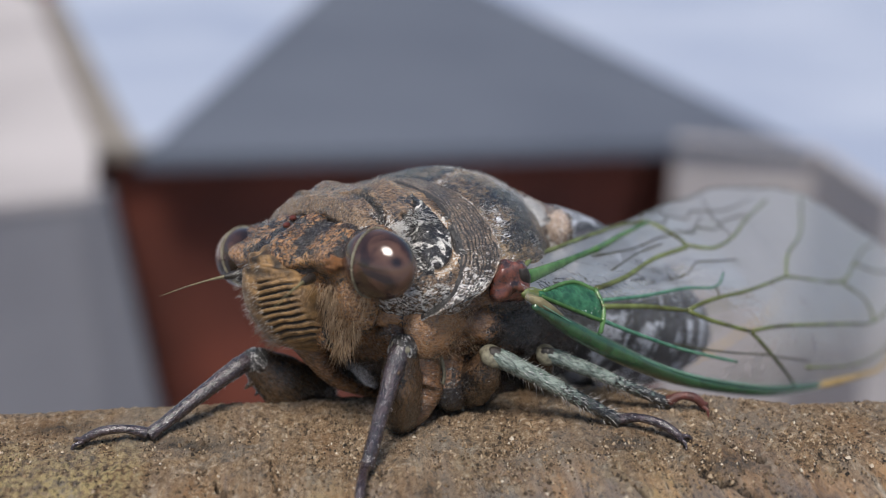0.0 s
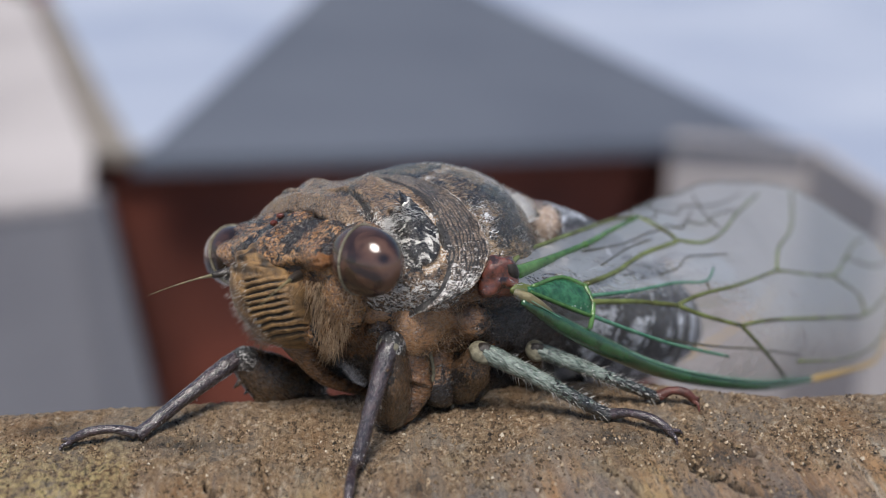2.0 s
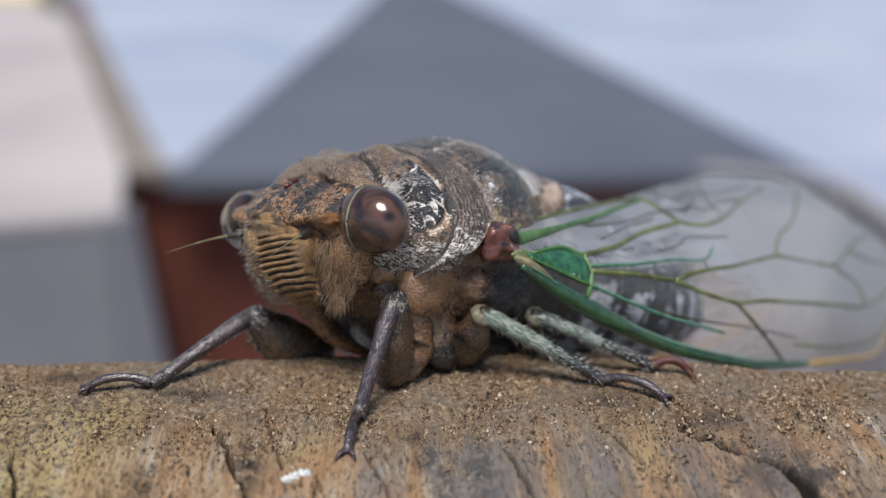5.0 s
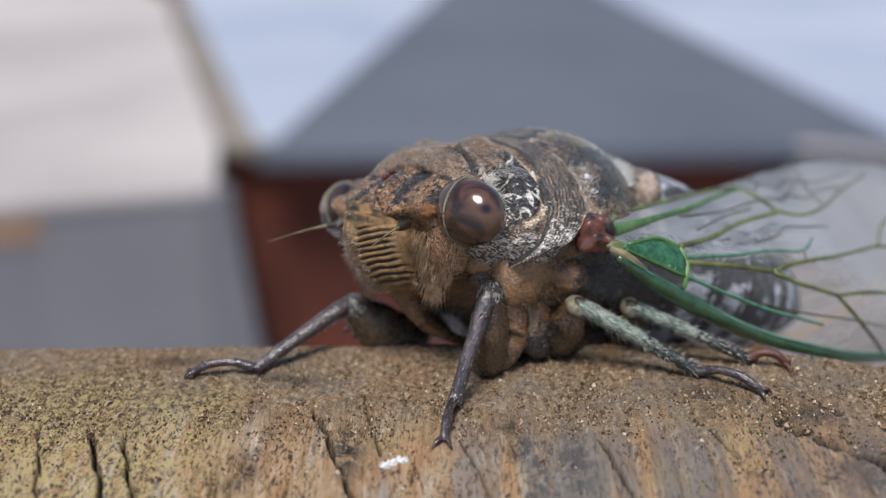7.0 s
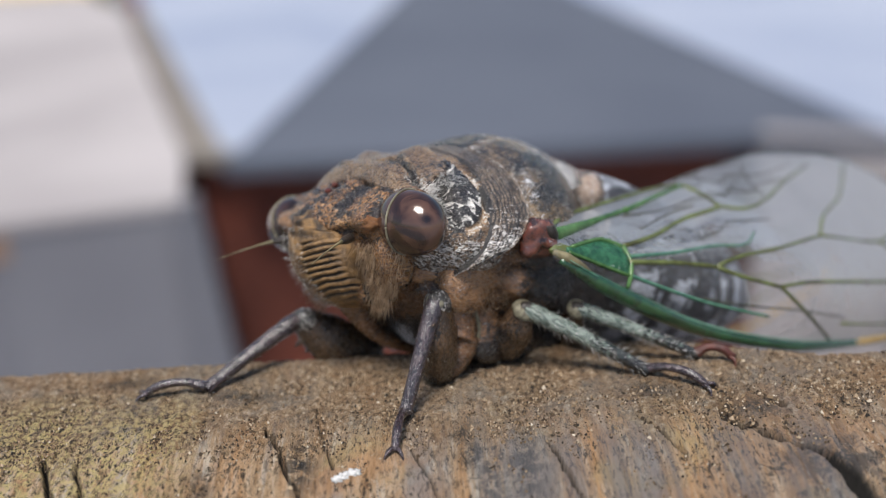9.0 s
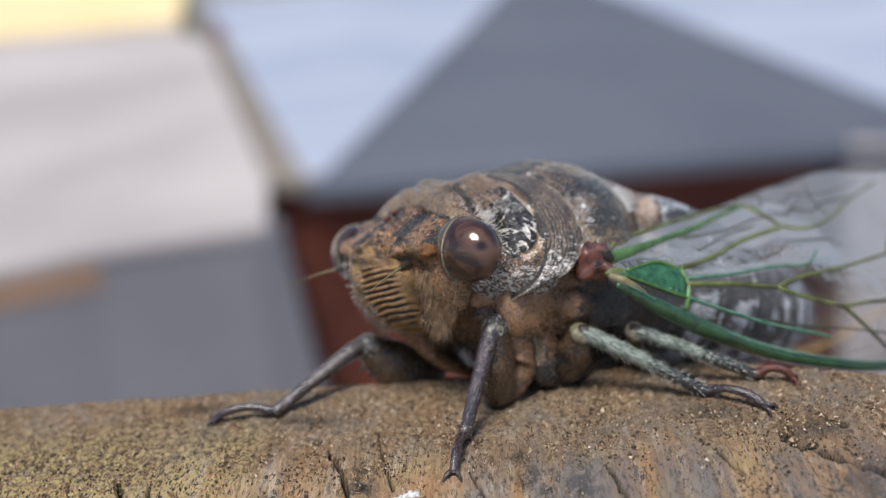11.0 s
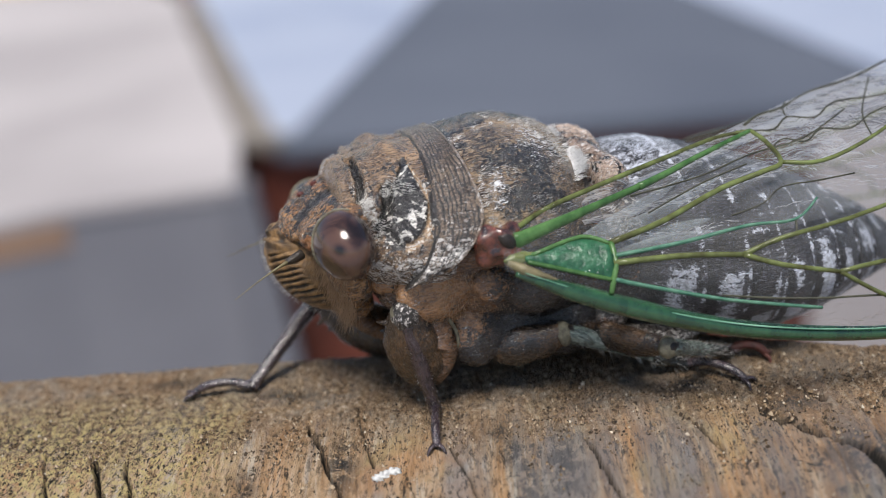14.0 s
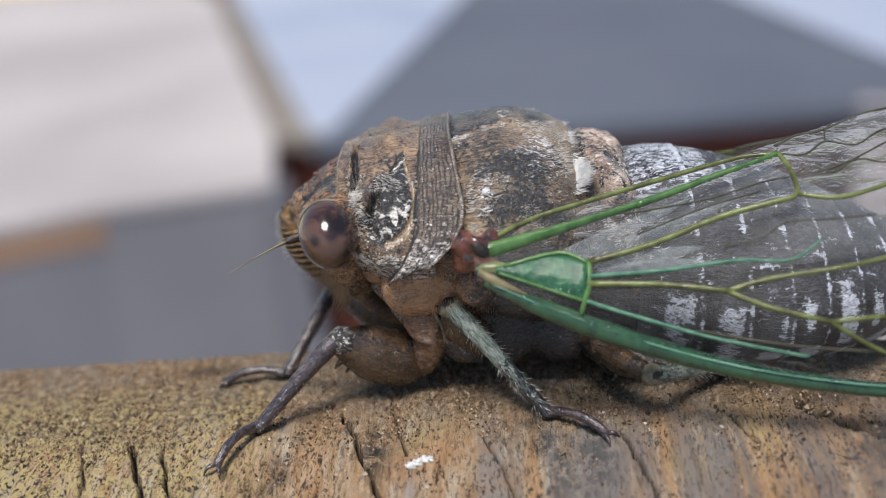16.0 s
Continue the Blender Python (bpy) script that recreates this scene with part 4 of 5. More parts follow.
        if o < 0.88:
            web = abs(math.sin(5.2 * z + 3.0 * bump_at(x, y, z, 1.5, 6.0))) * abs(math.sin(4.4 * x - 1.5 * z + 3.0 * bump_at(x, y, z, 1.3, 16.0)))
            m, s, tan = 0.95, 0.5 * blotch(0.26 - web, 0.0, 0.2) * blotch(bump_at(x, y, z, 1.8, 3.0), -0.3, 0.1) + 0.1, 0.0
        elif o < 1.22 and x < -3.15 - 0.26 * (z - 7.6):
            m, s, tan = 0.1, 0.16 + 0.2 * blotch(o, 0.95, 1.05), 0.8
        elif z < 6.2:
            q = min(1.0, (6.2 - z) / 0.8)
            m, s = max(m * (1 - q), 0.5 * q * (1 - 0.3 * q)), 0.02 + 0.34 * q
        elif x > -1.1:
            m, s = m * 0.35, 0.05 + 0.3 * (z < 8.0)
        elif 6.2 < z < 8.8:
            m, s = max(m, 0.3 + 0.3 * bump_at(x, y, z, 1.3, 7.0)), (0.3 if x > -1.9 or z < 6.8 else 0.08)
        return min(max(m, 0), 1.0), s, min(tan, 1.0)

    v, f, layers = shell(rings, 110, 260, -48, 228, 0.35, shape, marks, square=0.86)
    pron = part("pronotum", v, f, PRONOTUM, cicada, "brown and black furrowed front shield", layers=layers)
    rings = [(-4.6, 6.62, 5.35, 4.9, 1.75), (-5.2, 6.82, 5.3, 5.05, 1.65), (-5.9, 6.92, 5.35, 5.02, 1.5), (-6.5, 6.86, 5.4, 4.9, 1.35)]

    def wrinkle(x, y, z):
        return x * 33 + 6.0 * bump_at(x * 1.2, y * 0.5, z * 0.5, 0.8) + 3.0 * bump_at(x * 1.5, y, z, 1.9, 3.0)

    def collar_shape(x, a, y, z):
        q = (x + 4.6) / -1.9
        return 0.022 * math.sin(wrinkle(x, y, z)) * (0.5 + 1.4 * bump_at(x, y, z, 1.1, 8.0)) + 0.04 * bump_at(x * 3, y, z, 1.8, 3.0) + worn(x, a, y, z) + 0.25 * min(1.0, max(0.0, (5.6 - z) / 1.1)) ** 2 + 0.1 * math.exp(-((q - 0.97) / 0.06) ** 2) - 0.16 * math.exp(-(q / 0.06) ** 2)

    def collar_marks(x, a, y, z):
        line = max(0.0, math.sin(wrinkle(x, y, z) + 3.1))
        low = min(1.0, max(0.0, (7.2 - z) / 1.6))
        q = (x + 4.6) / -1.9
        if q < 0.07:
            return 1.0, 0.0
        if q > 0.93:
            return 0.05, 0.3, 0.5
        return min(1.0, 0.16 + 0.95 * line ** 2 * (0.65 + 1.6 * bump_at(x, y, z, 0.9, 5.0)) + 0.1 * low), 0.05 + 0.3 * low + 0.1 * (1 - line), 0.12 * (1 - low) + 0.05

    v, f, layers = shell(rings, 80, 240, -48, 228, 0.35, collar_shape, collar_marks, square=0.86)

    def bent(x, y, z):
        """The collar widens down the flanks and its lower end curls forward into a lobe."""
        q = (x + 4.6) / -1.9
        front = along(z, (4.2, -2.6), (5.2, -3.4), (6.0, -3.85), (7.0, -4.05), (8.5, -4.3), (10.3, -4.45))
        rear = along(z, (4.2, -2.75), (4.7, -3.9), (5.3, -4.95), (6.0, -5.7), (6.8, -6.2), (7.6, -6.3), (9.0, -6.1), (10.3, -5.85))
        return front + q * (rear - front), y, z

    v = [bent(*p) for p in v]
    part("pronotal_collar", v, f, COLLAR, cicada, "wrinkled brown collar plate", layers=layers)

    # mesonotum
    rings = [(-5.3, 5.9, 5.3, 4.55, 0.4), (-6.4, 6.45, 5.15, 5.15, 0.4), (-8.2, 6.55, 5.05, 5.45, 0.4), (-9.8, 6.1, 4.9, 5.3, 0.4), (-11.0, 5.4, 4.8, 4.85, 0.4), (-11.7, 4.7, 4.7, 4.35, 0.4)]

    def stripe(x, y):
        return math.exp(-((abs(y) - 2.3 - 0.22 * (x + 8.5)) / 0.3) ** 2)

    def m_shape(x, a, y, z):
        return worn(x, a, y, z) * 0.9 + 0.03 * bump_at(x, y, z, 2.6, 6.0) - 0.13 * stripe(x, y) * (z > 6) * (x > -9.8)

    def m_marks(x, a, y, z):
        w = stripe(x, y) * (x > -8.4)
        patch = max(math.exp(-((x + 9.9) / 1.3) ** 2 - ((abs(y) - 3.6) / 1.4) ** 2), 1.1 * math.exp(-((x + 7.2) / 0.6) ** 2 - ((abs(y) - 5.7) / 0.6) ** 2))
        cone = 0.08 + 0.36 * blotch(bump_at(x, y, z, 0.6, 4.0), -0.1, 0.25) + 0.4 * math.exp(-((abs(y) - 2.0 - 0.22 * (x + 8.5)) / 0.16) ** 2) * (x > -9.5)
        olive = math.exp(-((x + 9.2) / 1.5) ** 2 - ((abs(y) - 2.5) / 0.9) ** 2) * blotch(abs(y), 1.2, 1.7)
        corner = math.exp(-((x + 6.5) / 0.6) ** 2 - ((z - 6.4) / 0.7) ** 2)
        rear = 0.8 * math.exp(-((x + 11.0) / 0.5) ** 2) * (abs(y) < 4)
        tan = min(1.0, olive + 1.1 * corner + rear)
        return min(1, max(0, (cone + 0.14) * (1 - 0.8 * w) * (1 - 0.75 * tan) - 0.1 * patch)), 0.02 + 0.34 * w + patch * 0.32, tan

    v, f, layers = shell(rings, 80, 180, -12, 192, 0.4, m_shape, m_marks, square=0.9)
    mesonotum = part("mesonotum", v, f, MESONOTUM, cicada, "dark brown back plate with silvery pile", layers=layers)
    # raised cross behind it
    pods = [pod((-12.3, 0, 8.2), (1.0, 1.2, 0.8)), pod((-13.0, 0, 7.8), (0.9, 1.8, 0.8))] + both(((-12.5, 2.2, 7.6), (0.75, 1.9, 0.9), (-30, 0, 24)), ((-13.1, 3.6, 6.4), (0.8, 1.1, 1.5), (-30, 0, 0)))
    v, ways, f = sculpted((-12.8, 0, 7.0), pods, 120, 80, 0.3)
    v = [tuple(q + w * (0.07 * math.sin(7.5 * q[1] + 6 * q[0] + 3 * bump_at(*q, 0.9, 1.0)) + 0.12 * bump_at(*q, 2.2, 3.0))) for q, w in zip(v, ways)]
    cross = part("scutellum_cross", v, f, CROSS, cicada, "raised glossy tan cross on the back", layers={"mark": [min(1.0, max(0, 1.2 * blotch(p[0], -12.0, -11.8) + 0.75 * math.sin(7.5 * p[1] + 6 * p[0] + 3 * bump_at(*p, 0.9, 1.0) + 3.1) + 0.3 * bump_at(*p, 1.4, 1.0))) for p in v], "silver": [0.25] * len(v), "tan": [max(0.0, 1.4 * bump_at(*p, 0.6, 2.0)) for p in v]})
    rings = [(-12.2, 4.5, 4.4, 3.7, 1.0), (-13.0, 5.0, 4.2, 4.0, 1.0), (-14.0, 5.0, 3.8, 4.0, 1.0), (-14.6, 4.8, 3.5, 3.8, 1.0)]
    v, f, layers = shell(rings, 24, 90, -10, 190, 0.35, lambda x, a, y, z: worn(x, a, y, z) * 1.5 + 0.12 * math.sin(x * 5), lambda x, a, y, z: (0.3 + max(0, bump_at(x, y, z, 0.8, 2.0)), 0.35))
    metanotum = part("metanotum", v, f, COLLAR, cicada, "tan rear back plate", layers=layers)
    roots = []
    for _ in range(1500):
        side = RNG.choice((1, -1))
        a = radians(RNG.choice((RNG.gauss(44, 6), RNG.gauss(46, 5), RNG.uniform(68, 80))))
        x = -11.05 - 0.5 * math.sin(math.pi * (math.degrees(a) - 30) / 30) * (a < 1.1) + RNG.uniform(-0.25, 0.3)
        y, z = 5.3 * math.cos(a) ** 0.9, 4.68 + 4.65 * math.sin(a)
        roots.append(((x, y * side, z), (-1.0, 0.25 * side, 0.1)))
    part("white_tuft", *hairs(roots, 0.46, 0.02, RNG, 0.45), WHITE_HAIR, mesonotum, "white tufts behind the back plate")
    roots = []
    for _ in range(9000):
        side = RNG.choice((1, -1))
        a, x = radians(RNG.uniform(3, 88)), RNG.uniform(-11.5, -6.2)
        w, zc, up = np.interp(-x, (5.3, 6.4, 8.2, 9.8, 11.0, 11.7), (5.9, 6.45, 6.55, 6.1, 5.4, 4.7)), np.interp(-x, (5.3, 11.7), (5.3, 4.7)), np.interp(-x, (5.3, 6.4, 8.2, 9.8, 11.0, 11.7), (4.55, 5.15, 5.45, 5.3, 4.85, 4.35))
        y, z = w * math.cos(a) ** 0.9 * side, zc + up * math.sin(a)
        patch = math.exp(-((x + 10.2) / 1.1) ** 2 - ((abs(y) - 3.3) / 1.4) ** 2) + math.exp(-((x + 7.0) / 0.6) ** 2 - ((abs(y) - 5.2) / 0.7) ** 2)
        if bump_at(x, y, z, 0.8, 11.0) + 0.8 * patch > 0.3:
            roots.append(((x, y, z), (-1.0, 0.25 * math.cos(a) * side, 0.1)))
    part("back_fur", *hairs(roots, 0.3, 0.013, RNG, 0.25), HAIR, mesonotum, "short silver pile on the back")
    HIND_BODY.extend((mesonotum, cross))
    TAIL.append(metanotum)
    roots = []
    for _ in range(9000):
        side = RNG.choice((1, -1))
        a, x = radians(RNG.uniform(-44, 60)), RNG.uniform(-4.6, -0.8)
        w = np.interp(-x, (0.45, 0.85, 1.7, 2.9, 4.0, 4.8), (4.0, 4.9, 5.75, 6.3, 6.5, 6.5)) + 0.1
        zc, up, dn = np.interp(-x, (0.45, 1.7, 4.8), (6.2, 5.75, 5.35)), np.interp(-x, (0.45, 0.85, 1.7, 2.9, 4.0), (2.6, 3.4, 4.0, 4.45, 4.7)), np.interp(-x, (0.45, 0.85, 1.7, 2.9), (0.9, 1.3, 1.6, 1.75))
        y, z = w * math.cos(a) ** 0.86 * side, zc + (up if a > 0 else dn) * math.sin(a)
        if bump_at(x, y, z, 0.9, 21.0) > (-0.05 if z < 5.6 else 0.3 if z < 7.2 or x > -1.4 else 0.5):
            roots.append(((x, y, z), (-0.7, 0.5 * math.cos(a) * side, -0.2)))
    part("shield_fur", *hairs(roots, 0.26, 0.01, RNG, 0.4), HAIR, pron, "short silver pile on the shield")


def build_abdomen():
    line = np.array([(-14.0, 5.0, 3.1, 4.9, 4.6), (-16.4, 6.2, 2.5, 5.3, 4.5), (-18.6, 6.6, 2.0, 5.1, 4.4), (-20.8, 6.5, 1.5, 4.8, 4.0), (-23.0, 5.9, 1.1, 4.1, 3.3), (-25.2, 4.7, 0.8, 3.2, 2.5), (-27.4, 3.1, 0.4, 2.2, 1.7), (-29.2, 1.7, 0.1, 1.3, 1.1), (-30.4, 0.5, -0.1, 0.4, 0.4)])
    edges = (-14.0, -16.2, -18.2, -20.0, -21.6, -23.2, -24.9, -26.6, -28.4, -30.4)
    for k, (front, rear) in enumerate(zip(edges, edges[1:])):
        a, mid, b = (np.array([x] + [np.interp(-x, -line[:, 0], line[:, c]) for c in range(1, 5)]) for x in (front, (front + rear) / 2, rear))
        grow = np.array([0, 0.17, 0, 0.17, 0.17])
        rings = [a + [0.25, -0.2, 0, -0.2, -0.2], a + grow * 0.3, mid + grow, b + grow, b + grow * 0.8 + [-0.12, 0, 0, 0, 0], b + [-0.18, -0.25, 0, -0.25, -0.25]]

        def marks(x, an, y, z, front=front, rear=rear):
            q = (x - rear) / (front - rear)
            low = min(1.0, max(0.0, (3.2 - z) / 1.6))
            streak = bump_at(x * 0.5, y * 1.6, z * 1.6, 1.6, 3.0)
            line = math.exp(-((q + 0.01 + 0.03 * bump_at(x, y, z, 2.2, 9.0)) / 0.05) ** 2) * blotch(bump_at(x, y, z, 1.6, 13.0), -0.35, 0.1)
            frost = 0.5 * low * (0.12 < q < 0.62) * blotch(bump_at(x * 0.7, y, z * 0.5, 0.9, 2.0), -0.2, 0.2)
            s = 0.42 * line + 0.5 * max(0.0, streak) + frost + 0.34 * (x > -17.6) * blotch(z + 0.8 * bump_at(x, y, z, 1.2, 4.0), 6.2, 7.0)
            dark = 0.22 + 0.55 * blotch(bump_at(x * 0.6, y, z, 0.8, 6.0), -0.1, 0.3) + 0.6 * math.exp(-((q - 0.85) / 0.12) ** 2) * low
            return min(1.0, dark) * (1 - line), min(s, 1.0)

        v, f, layers = shell(rings, 26, 110, shape=lambda x, an, y, z: worn(x, an, y, z) * 1.0, marks=marks)
        TAIL.append(part("abdomen_segment", v, f, ABDOMEN, cicada, "dark abdomen ring with a frosted hind edge" if k == 0 else "", layers=layers))


# wing frame: leading edge, middle and hind edge at stations from the root to the tip
STATIONS = np.array([
    ((-6.5, 7.9, 4.7), (-6.6, 7.45, 5.6), (-6.9, 6.1, 6.5)), ((-10.6, 8.35, 2.6), (-11.0, 8.15, 4.55), (-11.7, 5.4, 7.0)),
    ((-15.5, 8.8, 0.6), (-16.2, 9.0, 4.0), (-16.6, 4.2, 7.7)), ((-20.3, 9.4, -0.6), (-20.2, 9.8, 4.1), (-20.3, 3.4, 8.4)),
    ((-25, 9.6, -1.25), (-25, 9.6, 4.3), (-25, 2.2, 9.2)), ((-33, 9.2, -1.5), (-32.5, 9.0, 4.2), (-32, 1.6, 10.2)),
    ((-41, 7.6, -1.4), (-41, 7.2, 4.2), (-40, 2.2, 9.6)), ((-48, 5.0, 2.0), (-49, 4.8, 3.9), (-47.5, 4.2, 6.0))])


def wing_at(s, v, lift=0.0):
    s = min(max(s, 0.0), 6.9999)
    i = int(s)
    t = s - i
    p0, p1, p2, p3 = STATIONS[max(i - 1, 0)], STATIONS[i], STATIONS[i + 1], STATIONS[min(i + 2, 7)]
    q = 0.5 * (2 * p1 + (p2 - p0) * t + (2 * p0 - 5 * p1 + 4 * p2 - p3) * t * t + (3 * p1 - p0 - 3 * p2 + p3) * t ** 3)
    c = q[0] * (1 - v) * (1 - 2 * v) + q[1] * 4 * v * (1 - v) + q[2] * v * (2 * v - 1)
    return Vector((c[0], c[1] + lift * 0.8, c[2] + lift * 0.5))


VEINS = [  # colour, root and end radius, then stations along and across the wing
    ("root", 0.5, 0.19, [(0.0, 0.56), (0.2, 0.62), (0.6, 0.8), (0.98, 0.88), (1.5, 0.92)]),
    ("leaf", 0.22, 0.15, [(1.4, 0.914), (1.7, 0.932), (2.08, 0.95), (2.95, 0.96)]),
    ("olive", 0.16, 0.13, [(0.1, 0.7), (0.5, 0.95), (1.0, 1.0), (1.9, 1.0), (2.5, 0.99), (2.95, 0.96)]),
    ("leaf", 0.13, 0.12, [(0.35, 0.42), (0.78, 0.66), (1.03, 0.59)]),
    ("leaf", 0.16, 0.15, [(1.03, 0.6), (1.05, 0.43), (1.03, 0.28), (1.02, 0.12)]),
    ("leaf", 0.13, 0.12, [(0.3, 0.3), (0.52, 0.3), (1.03, 0.27)]),
    ("olive", 0.17, 0.14, [(1.03, 0.6), (1.5, 0.7), (2.12, 0.79), (2.72, 0.8), (2.98, 0.81), (3.0, 0.9), (2.95, 0.96)]),
    ("olive", 0.13, 0.1, [(2.98, 0.81), (3.4, 0.76), (4.0, 0.78), (4.5, 0.84), (5.2, 0.92)]),
    ("teal", 0.13, 0.07, [(1.03, 0.49), (1.6, 0.56), (2.22, 0.6), (2.75, 0.58), (3.08, 0.64)]),
    ("olive", 0.17, 0.15, [(1.03, 0.43), (1.6, 0.48), (2.1, 0.46)]),
    ("olive", 0.15, 0.12, [(2.1, 0.46), (2.35, 0.5), (2.68, 0.52), (3.3, 0.53), (4.18, 0.56)]),
    ("olive", 0.15, 0.13, [(2.1, 0.46), (2.45, 0.39), (3.03, 0.32)]),
    ("olive", 0.13, 0.11, [(3.03, 0.32), (3.35, 0.22), (3.8, 0.11), (4.1, 0.03)]),
    ("olive", 0.13, 0.11, [(3.03, 0.32), (3.7, 0.33), (4.7, 0.31), (5.35, 0.29), (6.2, 0.33), (6.7, 0.36)]),
    ("teal", 0.13, 0.1, [(1.02, 0.28), (1.28, 0.25), (1.85, 0.2), (2.28, 0.18), (2.85, 0.15)]),
    ("dark", 0.06, 0.06, [(1.9, 0.22), (2.4, 0.21), (2.85, 0.2), (3.35, 0.19), (4.2, 0.14)]),
    ("olive", 0.11, 0.1, [(4.18, 0.56), (4.5, 0.66), (5.0, 0.74), (5.5, 0.86), (5.8, 0.95)]),
    ("olive", 0.11, 0.1, [(4.18, 0.56), (4.98, 0.51), (5.5, 0.58), (6.0, 0.66), (6.4, 0.74)]),
    ("olive", 0.1, 0.1, [(5.35, 0.29), (5.3, 0.4), (4.98, 0.51)]),
    ("olive", 0.1, 0.08, [(5.5, 0.58), (6.0, 0.52), (6.6, 0.54)]),
    ("dark", 0.06, 0.06, [(2.75, 0.58), (2.72, 0.54), (2.68, 0.52)]),
    ("olive", 0.1, 0.08, [(4.18, 0.11), (5.0, 0.08), (5.8, 0.12), (6.4, 0.2)]),
    ("dark", 0.05, 0.05, [(4.0, 0.78), (4.1, 0.87), (4.4, 0.97)]),
    ("dark", 0.05, 0.05, [(1.3, 0.88), (2.0, 0.87), (2.7, 0.88), (3.4, 0.86), (4.0, 0.9)]),
    ("dark", 0.05, 0.05, [(1.4, 0.76), (2.0, 0.84), (2.6, 0.85)]),
    ("dark", 0.06, 0.05, [(2.95, 0.96), (3.2, 0.93), (3.45, 0.95), (3.7, 0.91), (4.0, 0.935), (4.4, 0.9), (5.0, 0.93)]),
    ("dark", 0.05, 0.05, [(3.0, 0.87), (3.2, 0.885), (3.4, 0.845), (3.65, 0.865), (3.9, 0.83), (4.2, 0.86), (4.6, 0.86)]),
    ("dark", 0.045, 0.045, [(3.45, 0.95), (3.5, 0.985), (3.6, 1.0)]),
    ("dark", 0.045, 0.045, [(2.1, 0.66), (2.5, 0.68), (2.8, 0.72), (3.2, 0.7), (3.6, 0.68)]),
]


def lowered(piece):
    """The far wing lies a little lower towards its tip."""
    v, f = piece
    return [(x, y, z - 1.5 * min(1.0, max(0.0, (-x - 7) / 12))) for x, y, z in v], f


